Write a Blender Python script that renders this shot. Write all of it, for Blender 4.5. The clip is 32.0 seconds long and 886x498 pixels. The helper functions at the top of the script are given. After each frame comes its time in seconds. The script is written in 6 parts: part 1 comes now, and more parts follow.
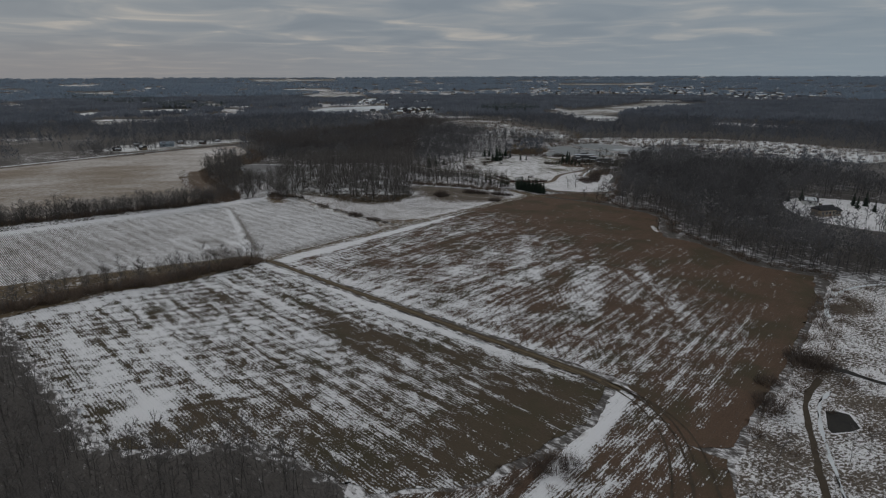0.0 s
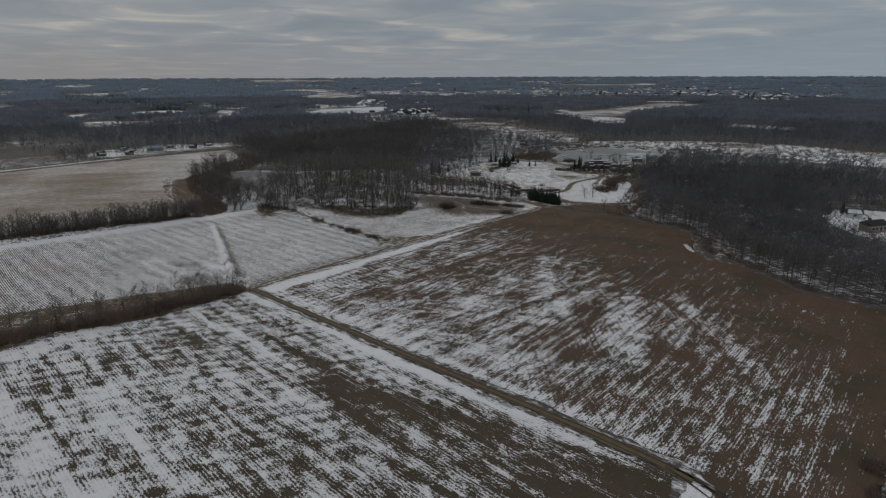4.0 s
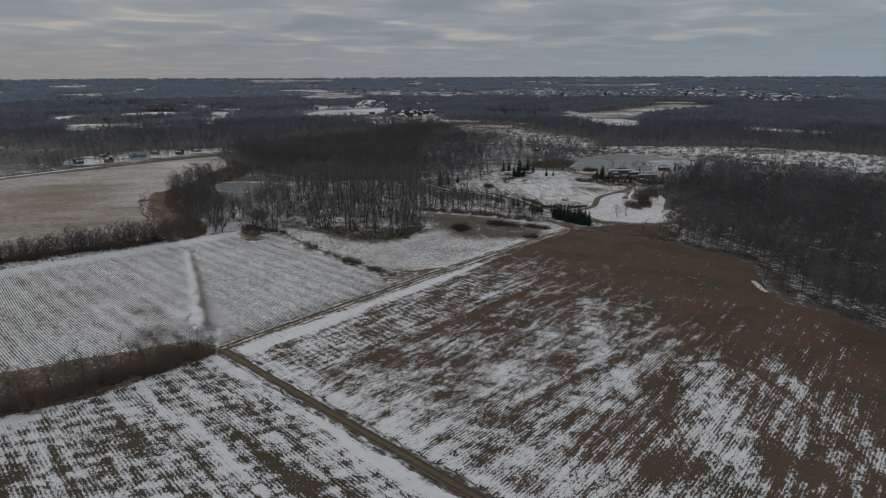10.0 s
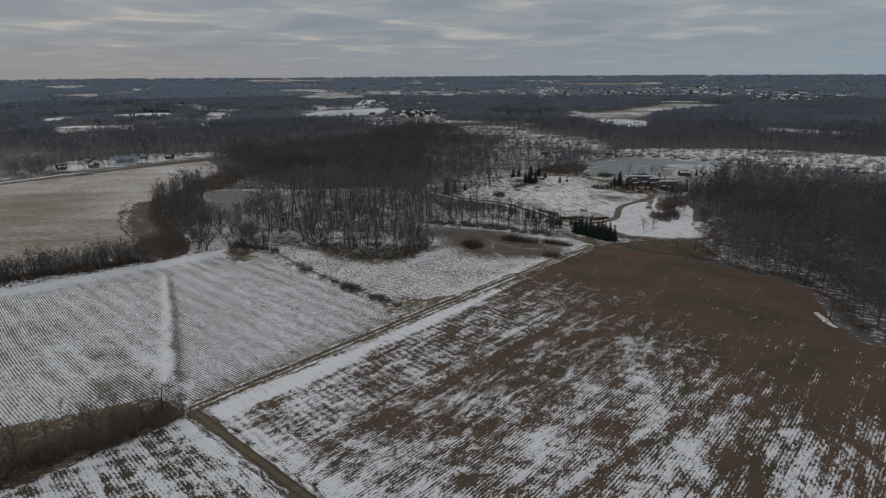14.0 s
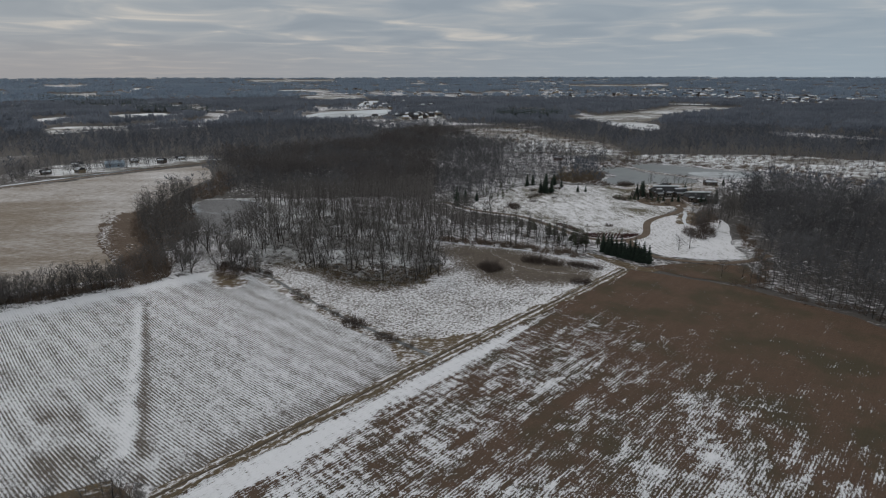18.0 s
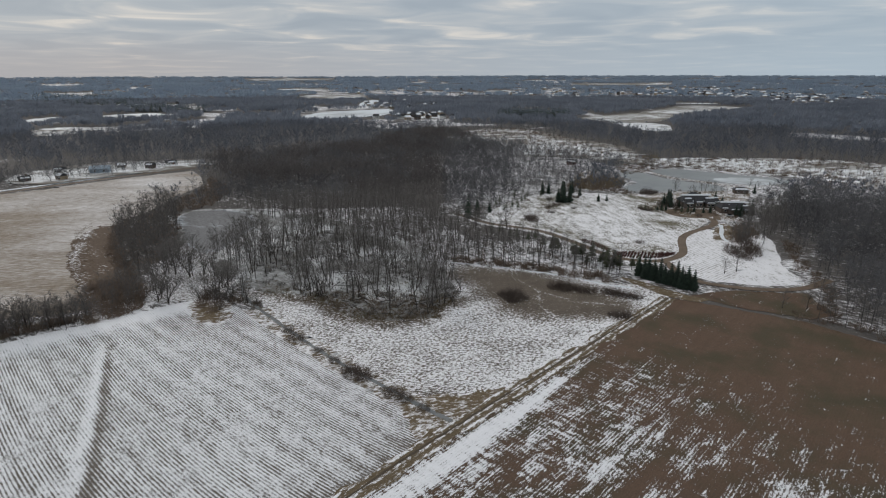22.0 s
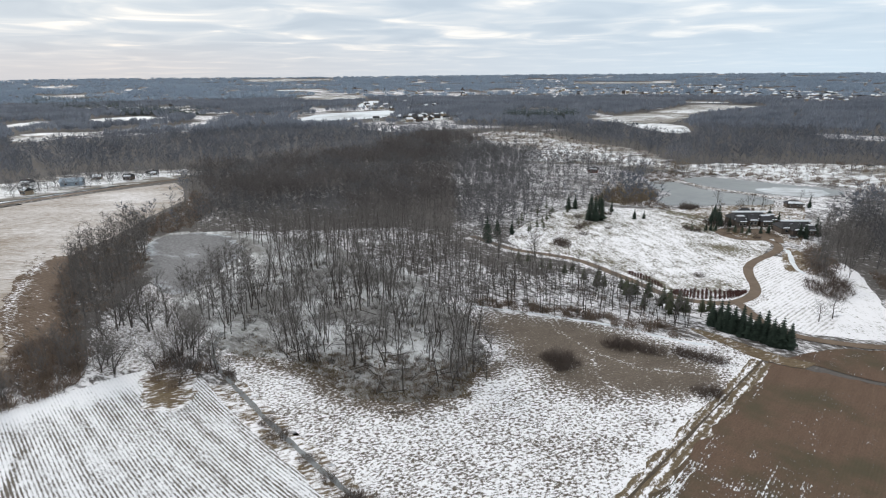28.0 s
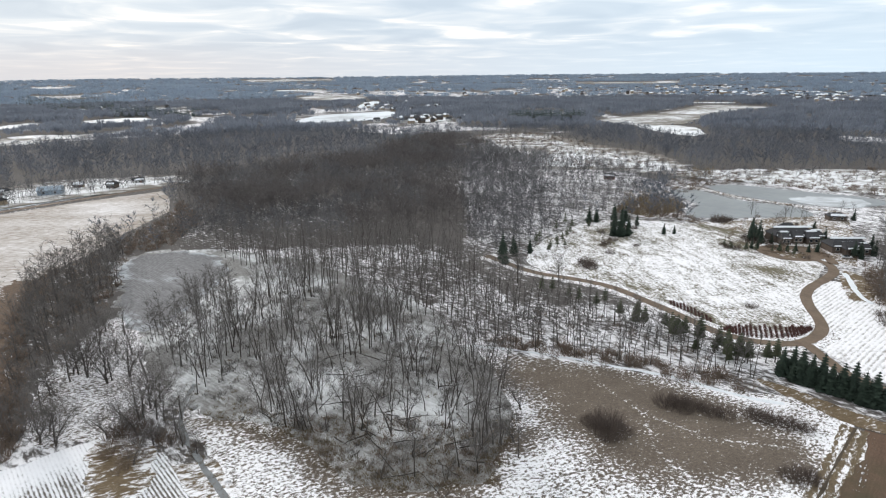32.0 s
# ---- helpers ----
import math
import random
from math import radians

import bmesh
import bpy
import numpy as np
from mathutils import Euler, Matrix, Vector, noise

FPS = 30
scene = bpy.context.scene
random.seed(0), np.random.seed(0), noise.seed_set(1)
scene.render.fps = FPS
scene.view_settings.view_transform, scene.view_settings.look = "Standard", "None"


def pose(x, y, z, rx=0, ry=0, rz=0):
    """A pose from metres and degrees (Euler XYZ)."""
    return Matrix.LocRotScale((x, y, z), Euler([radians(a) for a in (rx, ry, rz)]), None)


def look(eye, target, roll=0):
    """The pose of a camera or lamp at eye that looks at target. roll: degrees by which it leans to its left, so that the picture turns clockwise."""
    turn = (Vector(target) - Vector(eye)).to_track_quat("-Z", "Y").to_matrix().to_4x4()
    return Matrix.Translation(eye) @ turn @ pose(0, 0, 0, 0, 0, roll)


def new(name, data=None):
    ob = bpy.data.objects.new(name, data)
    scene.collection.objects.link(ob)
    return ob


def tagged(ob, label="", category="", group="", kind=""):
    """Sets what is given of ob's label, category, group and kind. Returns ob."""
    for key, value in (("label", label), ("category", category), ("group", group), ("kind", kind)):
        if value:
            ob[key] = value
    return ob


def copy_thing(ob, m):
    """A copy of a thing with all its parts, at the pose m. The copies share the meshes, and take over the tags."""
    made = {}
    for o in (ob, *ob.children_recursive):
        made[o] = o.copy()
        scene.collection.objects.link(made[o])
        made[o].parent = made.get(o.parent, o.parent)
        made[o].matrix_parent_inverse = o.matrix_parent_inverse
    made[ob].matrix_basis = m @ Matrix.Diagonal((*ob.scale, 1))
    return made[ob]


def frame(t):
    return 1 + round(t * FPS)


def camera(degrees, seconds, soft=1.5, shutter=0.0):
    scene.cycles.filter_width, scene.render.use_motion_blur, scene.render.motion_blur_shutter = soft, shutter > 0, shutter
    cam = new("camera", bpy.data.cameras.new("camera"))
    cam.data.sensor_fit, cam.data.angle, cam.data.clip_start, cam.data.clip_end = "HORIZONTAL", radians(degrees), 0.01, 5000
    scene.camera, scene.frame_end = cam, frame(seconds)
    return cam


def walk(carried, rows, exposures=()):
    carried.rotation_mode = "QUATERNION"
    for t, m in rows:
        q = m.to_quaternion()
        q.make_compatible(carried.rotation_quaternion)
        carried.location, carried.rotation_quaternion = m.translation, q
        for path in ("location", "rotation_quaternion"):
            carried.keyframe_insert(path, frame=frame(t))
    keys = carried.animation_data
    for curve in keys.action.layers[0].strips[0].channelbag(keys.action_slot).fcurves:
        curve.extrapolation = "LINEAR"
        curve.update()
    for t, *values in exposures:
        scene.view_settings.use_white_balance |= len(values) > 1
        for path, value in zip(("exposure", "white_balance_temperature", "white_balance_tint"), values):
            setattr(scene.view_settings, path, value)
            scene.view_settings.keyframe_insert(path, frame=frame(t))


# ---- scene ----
cam = camera(76.0, 32.0, soft=1.15)
METRES, EYE, TILT, LEAN, TURN = 273.0, 80.0, 0.0, 0.0, 41.2
ROWS = [
    (0.0, 0.0, 0.0, 0.0, -0.05, -17.03, 0.17),
    (0.5, -0.002, 0.0168, 0.0001, -0.06, -17.01, 0.23),
    (1.0, -0.0039, 0.0335, 0.0001, -0.08, -17.01, 0.24),
    (1.5, -0.0058, 0.0498, -0.0, -0.08, -16.99, 0.25),
    (2.0, -0.0077, 0.0659, -0.0003, -0.07, -16.97, 0.17),
    (2.5, -0.0096, 0.0818, 0.0001, -0.1, -16.98, 0.19),
    (3.0, -0.0114, 0.0976, 0.0003, -0.1, -16.98, 0.16),
    (3.5, -0.0134, 0.1135, 0.0002, -0.13, -16.99, 0.21),
    (5.5, -0.0226, 0.177, 0.0006, -0.15, -17.0, 0.19),
    (6.0, -0.0246, 0.1926, 0.0009, -0.14, -16.98, 0.2),
    (6.5, -0.0267, 0.208, 0.0011, -0.14, -17.0, 0.27),
    (7.0, -0.0289, 0.2233, 0.0011, -0.14, -16.98, 0.27),
    (7.5, -0.0311, 0.2387, 0.0014, -0.11, -16.96, 0.19),
    (8.0, -0.0335, 0.2539, 0.0015, -0.14, -16.95, 0.2),
    (8.5, -0.0358, 0.2691, 0.0018, -0.15, -16.97, 0.22),
    (9.0, -0.038, 0.2843, 0.002, -0.18, -16.99, 0.23),
    (9.5, -0.0399, 0.2996, 0.0022, -0.17, -17.01, 0.25),
    (10.0, -0.0422, 0.3147, 0.0026, -0.18, -17.0, 0.2),
    (10.5, -0.0441, 0.3306, 0.0028, -0.18, -17.02, 0.27),
    (11.0, -0.0462, 0.3458, 0.003, -0.18, -17.0, 0.28),
    (11.5, -0.0484, 0.3609, 0.0031, -0.21, -17.04, 0.33),
    (12.0, -0.0506, 0.3761, 0.0032, -0.2, -17.04, 0.33),
    (12.5, -0.0526, 0.3913, 0.0032, -0.2, -17.02, 0.3),
    (13.0, -0.0547, 0.4063, 0.0031, -0.21, -17.0, 0.31),
    (13.5, -0.0566, 0.4212, 0.0035, -0.19, -17.03, 0.32),
    (14.0, -0.059, 0.4361, 0.0035, -0.21, -17.08, 0.34),
    (14.5, -0.0611, 0.4508, 0.0037, -0.18, -17.09, 0.3),
    (16.5, -0.0708, 0.5096, 0.0038, -0.13, -17.05, 0.27),
    (17.0, -0.0743, 0.5252, 0.004, -0.1, -17.04, 0.2),
    (17.5, -0.0771, 0.5402, 0.004, -0.07, -17.01, 0.11),
    (18.0, -0.08, 0.555, 0.0044, -0.05, -17.01, 0.08),
    (18.5, -0.083, 0.57, 0.0048, -0.03, -17.02, 0.12),
    (19.0, -0.0857, 0.5852, 0.0051, -0.04, -17.03, 0.14),
    (19.5, -0.0885, 0.6008, 0.0052, -0.05, -17.08, 0.13),
    (20.0, -0.0913, 0.6166, 0.0052, -0.1, -17.09, 0.11),
    (20.5, -0.0938, 0.6325, 0.0055, -0.06, -17.14, 0.09),
    (21.0, -0.0963, 0.6484, 0.0059, -0.0, -17.14, 0.05),
    (21.5, -0.0989, 0.6647, 0.0057, 0.0, -17.13, 0.04),
    (22.0, -0.1013, 0.6809, 0.0058, -0.04, -17.14, 0.11),
    (22.5, -0.1035, 0.697, 0.0059, -0.07, -17.14, 0.12),
    (23.0, -0.1062, 0.7133, 0.006, -0.07, -17.12, 0.13),
    (23.5, -0.1087, 0.7293, 0.0062, -0.09, -17.14, 0.15),
    (24.0, -0.1115, 0.7457, 0.0062, -0.12, -17.14, 0.24),
    (24.5, -0.1134, 0.7613, 0.0062, -0.08, -17.14, 0.23),
    (25.0, -0.1162, 0.7766, 0.006, -0.13, -17.15, 0.35),
    (25.5, -0.1185, 0.7921, 0.0061, -0.12, -17.19, 0.37),
    (27.5, -0.1278, 0.8535, 0.0064, -0.14, -17.14, 0.36),
    (28.0, -0.1298, 0.8678, 0.0068, -0.16, -17.18, 0.47),
    (28.5, -0.1319, 0.883, 0.0068, -0.16, -17.16, 0.44),
    (29.0, -0.1336, 0.8984, 0.0066, -0.15, -17.15, 0.44),
    (29.5, -0.1356, 0.9135, 0.0068, -0.16, -17.15, 0.53),
    (30.0, -0.1378, 0.9286, 0.0069, -0.17, -17.15, 0.5),
    (30.5, -0.1398, 0.9437, 0.0073, -0.14, -17.13, 0.45),
    (31.0, -0.1416, 0.9589, 0.0071, -0.13, -17.16, 0.51),
    (31.5, -0.1439, 0.9738, 0.0071, -0.16, -17.2, 0.55),
    (32.0, -0.1461, 0.9889, 0.007, -0.13, -17.18, 0.52),
]
EXPOSURES = [(0.0, -1.18), (9.0, -1.08), (14.0, -1.0), (19.0, -0.66), (23.0, -0.3), (25.0, -0.04), (28.0, 0.30), (32.0, 0.46)]
walk(cam, [(t, pose(0, 0, EYE, TILT, LEAN, TURN) @ pose(METRES * x, METRES * y, METRES * z, 90 + pitch, roll, yaw)) for t, x, y, z, yaw, pitch, roll in ROWS], exposures=EXPOSURES)

# ---- world and light ----
SUN_EL, SUN_AZ = 24.0, 75.0          # degrees; azimuth counted from +x towards +y is 180 - SUN_AZ
world = bpy.data.worlds.new("overcast_sky")
scene.world = world
world.use_nodes = True
wt = world.node_tree
wt.nodes.clear()


def node(nt, kind, ins=None):
    n = nt.nodes.new(kind)
    for k, v in (ins or {}).items():
        s = n.inputs[k]
        if isinstance(v, bpy.types.NodeSocket):
            nt.links.new(v, s)
        else:
            s.default_value = v
    return n


def ramp(nt, fac, stops):
    n = node(nt, "ShaderNodeValToRGB", {0: fac})
    e = n.color_ramp.elements
    while len(e) < len(stops):
        e.new(0.5)
    for el, (p, c) in zip(e, stops):
        el.position = p
        el.color = (*c, 1) if len(c) == 3 else c
    return n.outputs[0]


def math_node(nt, op, a, b=0.0, c=0.0):
    n = node(nt, "ShaderNodeMath", {0: a, 1: b, 2: c})
    n.operation = op
    return n.outputs[0]


def mix_col(nt, fac, a, b):
    n = node(nt, "ShaderNodeMix")
    n.data_type = "RGBA"
    for k, v in ((0, fac), (6, a), (7, b)):
        s = n.inputs[k]
        if isinstance(v, bpy.types.NodeSocket):
            nt.links.new(v, s)
        else:
            s.default_value = (*v, 1) if isinstance(v, tuple) and len(v) == 3 else v
    return n.outputs[2]


def soft_range(nt, value, a, b):
    n = node(nt, "ShaderNodeMapRange", {0: value, 1: a, 2: b})
    n.interpolation_type = "SMOOTHSTEP"
    return n.outputs[0]


def build_sky():
    nt = wt
    sky = node(nt, "ShaderNodeTexSky")
    sky.sky_type, sky.sun_disc = "NISHITA", False
    sky.sun_elevation, sky.sun_rotation = radians(SUN_EL), radians(-SUN_AZ)
    sky.air_density, sky.dust_density = 1.4, 3.0
    co = node(nt, "ShaderNodeTexCoord").outputs["Generated"]
    sep = node(nt, "ShaderNodeSeparateXYZ", {0: co})
    up = math_node(nt, "MAXIMUM", sep.outputs[2], 0.0)
    deep = math_node(nt, "ADD", up, 0.055)
    px_ = math_node(nt, "DIVIDE", sep.outputs[0], deep)
    py_ = math_node(nt, "DIVIDE", sep.outputs[1], deep)
    flat = node(nt, "ShaderNodeCombineXYZ", {0: px_, 1: py_, 2: 0.0}).outputs[0]
    turn = node(nt, "ShaderNodeMapping", {"Vector": flat, "Rotation": (0, 0, radians(-41.2)), "Scale": (1.0, 1.0, 1.0)}).outputs[0]
    n1 = node(nt, "ShaderNodeTexNoise", {"Vector": turn, "Scale": 0.95, "Detail": 5.0, "Roughness": 0.46, "Distortion": 0.7}).outputs[0]
    n2 = node(nt, "ShaderNodeTexNoise", {"Vector": turn, "Scale": 0.16, "Detail": 3.0}).outputs[0]
    # broad grey deck with thinner, brighter rifts
    body = math_node(nt, "MULTIPLY_ADD", n2, 0.40, math_node(nt, "MULTIPLY", n1, 0.77))
    cloud = ramp(nt, body, [(0.44, CLOUD[0]), (0.55, CLOUD[1]), (0.64, CLOUD[2]), (0.75, CLOUD[3])])
    # towards the rim the layers stack up into an even band
    rim = soft_range(nt, up, 0.0, 0.075)
    side = math_node(nt, "MULTIPLY_ADD", sep.outputs[0], -0.75, math_node(nt, "MULTIPLY", sep.outputs[1], -0.66))
    side = node(nt, "ShaderNodeMapRange", {0: side, 1: -0.55, 2: 0.45}).outputs[0]
    rimcol = mix_col(nt, side, RIM[0], RIM[1])
    deck = mix_col(nt, math_node(nt, "MULTIPLY", math_node(nt, "MULTIPLY_ADD", rim, 0.75, 0.12), math_node(nt, "MULTIPLY_ADD", side, 0.45, 0.62)), rimcol, cloud)
    # an overcast sky is brightest overhead
    lift = node(nt, "ShaderNodeVectorMath", {0: deck})
    lift.operation = "SCALE"
    nt.links.new(math_node(nt, "MULTIPLY_ADD", up, ZENITH, 1.0), lift.inputs[3])
    deck = mix_col(nt, soft_range(nt, up, 0.16, 0.6), lift.outputs[0], OVERHEAD)
    b1 = node(nt, "ShaderNodeBackground", {0: sky.outputs[0], 1: 0.06})
    b2 = node(nt, "ShaderNodeBackground", {0: deck, 1: 1.0})
    m = node(nt, "ShaderNodeMixShader", {0: 0.96, 1: b1.outputs[0], 2: b2.outputs[0]})
    out = node(nt, "ShaderNodeOutputWorld")
    nt.links.new(m.outputs[0], out.inputs[0])


ZENITH = 0.5
OVERHEAD = (0.72, 0.752, 0.772)        # thin bright cloud above the deck
CLOUD = ((0.405, 0.49, 0.58), (0.475, 0.555, 0.635), (0.60, 0.65, 0.695), (1.0, 0.945, 0.87))
RIM = ((0.565, 0.675, 0.77), (0.555, 0.55, 0.57))
build_sky()

sun = new("sun", bpy.data.lights.new("sun", "SUN"))
sun.data.energy, sun.data.angle, sun.data.color = 1.0, radians(14), (1.0, 0.95, 0.89)
sun.matrix_world = look((-300 * math.sin(radians(SUN_AZ)), 300 * math.cos(radians(SUN_AZ)), 300 * math.tan(radians(SUN_EL))), (0, 0, 0))


# ---- materials ----
def material(name):
    m = bpy.data.materials.new(name)
    m.use_nodes = True
    nt = m.node_tree
    return m, nt, nt.nodes["Principled BSDF"]


def tex(nt, vec, scale, detail=3.0, rough=0.55, distort=0.0):
    return node(nt, "ShaderNodeTexNoise", {"Vector": vec, "Scale": scale, "Detail": detail, "Roughness": rough, "Distortion": distort}).outputs[0]


def place(nt, rot=0.0, scale=(1, 1, 1)):
    co = node(nt, "ShaderNodeTexCoord").outputs["Object"]
    co = node(nt, "ShaderNodeMapping", {"Vector": co, "Rotation": (0, 0, radians(rot))}).outputs[0]
    return node(nt, "ShaderNodeMapping", {"Vector": co, "Scale": scale}).outputs[0]


def field_material(name, soil_a, soil_b, snow=(0.92, 0.905, 0.93), turn=0.0, row=1.0, row_amp=0.2, stretch=0.16,
                   patch=0.5, patch_scale=0.35, fine=0.3, fine_scale=1.6, edge=0.09, wiggle=0.6, grain=0.45, band=5.0, band_amp=0.0, olive=None):
    """Bare soil or stubble under broken snow; rows run along x turned by turn degrees."""
    m, nt, bsdf = material(name)
    v = place(nt, -turn)
    vs = place(nt, -turn, (stretch, 1, 1))
    given = node(nt, "ShaderNodeAttribute")
    given.attribute_name = "snow"
    cover = given.outputs["Fac"]
    big = tex(nt, vs, patch_scale, 4.0, 0.6)
    vf = place(nt, -turn, (grain, 1, 1))
    small = tex(nt, vf, fine_scale, 4.0, 0.7, 0.4)
    wob = tex(nt, v, 0.05, 2.0)
    y = node(nt, "ShaderNodeSeparateXYZ", {0: v}).outputs[1]
    ph = math_node(nt, "MULTIPLY_ADD", y, 6.2832 / row, math_node(nt, "MULTIPLY", wob, wiggle * 20))
    rows = math_node(nt, "SINE", ph)
    s = math_node(nt, "MULTIPLY_ADD", math_node(nt, "SUBTRACT", big, 0.5), patch * 2, cover)
    s = math_node(nt, "MULTIPLY_ADD", math_node(nt, "SUBTRACT", small, 0.5), fine * 2, s)
    s = math_node(nt, "MULTIPLY_ADD", rows, row_amp, s)
    if band_amp:
        warp = tex(nt, vs, 0.12, 3.0, 0.6)
        bp = math_node(nt, "MULTIPLY_ADD", y, 6.2832 / band, math_node(nt, "MULTIPLY", warp, 14.0))
        gate = math_node(nt, "MULTIPLY", tex(nt, vs, 0.07, 2.0), band_amp * 2)
        s = math_node(nt, "MULTIPLY_ADD", math_node(nt, "SINE", bp), gate, s)
    mask = soft_range(nt, s, 0.5 - edge, 0.5 + edge)
    grit = tex(nt, vf, fine_scale * 3.1, 3.0, 0.7)
    clod = math_node(nt, "MULTIPLY_ADD", grit, 0.8, math_node(nt, "MULTIPLY_ADD", small, 0.3, math_node(nt, "MULTIPLY", big, 0.25)))
    soil = mix_col(nt, node(nt, "ShaderNodeMapRange", {0: clod, 1: 0.48, 2: 0.84}).outputs[0], soil_a, soil_b)
    if olive:
        soil = mix_col(nt, soft_range(nt, tex(nt, v, 0.06, 4.0, 0.6), 0.42, 0.68), soil, olive)
    white = mix_col(nt, small, tuple(c * 0.93 for c in snow), snow)
    col = mix_col(nt, mask, soil, white)
    nt.links.new(col, bsdf.inputs["Base Color"])
    nt.links.new(node(nt, "ShaderNodeMapRange", {0: mask, 3: 0.95, 4: 0.7}).outputs[0], bsdf.inputs["Roughness"])
    bsdf.inputs["Specular IOR Level"].default_value = 0.2
    h = math_node(nt, "MULTIPLY_ADD", mask, 0.5, math_node(nt, "MULTIPLY_ADD", rows, 0.25, small))
    bump = node(nt, "ShaderNodeBump", {"Height": h, "Strength": 0.5, "Distance": 0.15}).outputs[0]
    nt.links.new(bump, bsdf.inputs["Normal"])
    return m


def mottled_material(name, col_a, col_b, scale, stretch=1.0, turn=0.0, rough=0.9, bump=0.1, island=0.0, spec=0.2, obj=0.0, lo=0.38, hi=0.82, even_lit=False):
    """Two-scale mottling between two colours, with a little drift from piece to piece."""
    m, nt, bsdf = material(name)
    v = place(nt, -turn, (stretch, 1, 1))
    n1 = tex(nt, v, scale, 4.0, 0.6)
    n2 = tex(nt, v, scale * 6.3, 3.0, 0.6)
    f = math_node(nt, "MULTIPLY_ADD", n2, 0.45, math_node(nt, "MULTIPLY", n1, 0.75))
    f = node(nt, "ShaderNodeMapRange", {0: f, 1: lo, 2: hi}).outputs[0]
    if island:
        r = node(nt, "ShaderNodeNewGeometry").outputs["Random Per Island"]
        f = math_node(nt, "MULTIPLY_ADD", math_node(nt, "SUBTRACT", r, 0.5), island, f)
    if obj:
        r = node(nt, "ShaderNodeObjectInfo").outputs["Random"]
        f = math_node(nt, "MULTIPLY_ADD", math_node(nt, "SUBTRACT", r, 0.5), obj, f)
    nt.links.new(mix_col(nt, f, col_a, col_b), bsdf.inputs["Base Color"])
    bsdf.inputs["Roughness"].default_value = rough
    bsdf.inputs["Specular IOR Level"].default_value = spec
    if even_lit:
        # loose twig bundles pass light on to their far side
        thin = node(nt, "ShaderNodeBsdfTranslucent", {0: bsdf.inputs["Base Color"].links[0].from_socket})
        both = node(nt, "ShaderNodeMixShader", {0: 0.5, 1: bsdf.outputs[0], 2: thin.outputs[0]})
        nt.links.new(both.outputs[0], nt.nodes["Material Output"].inputs[0])
    if bump:
        b = node(nt, "ShaderNodeBump", {"Height": f, "Strength": 0.5, "Distance": bump}).outputs[0]
        nt.links.new(b, bsdf.inputs["Normal"])
    return m


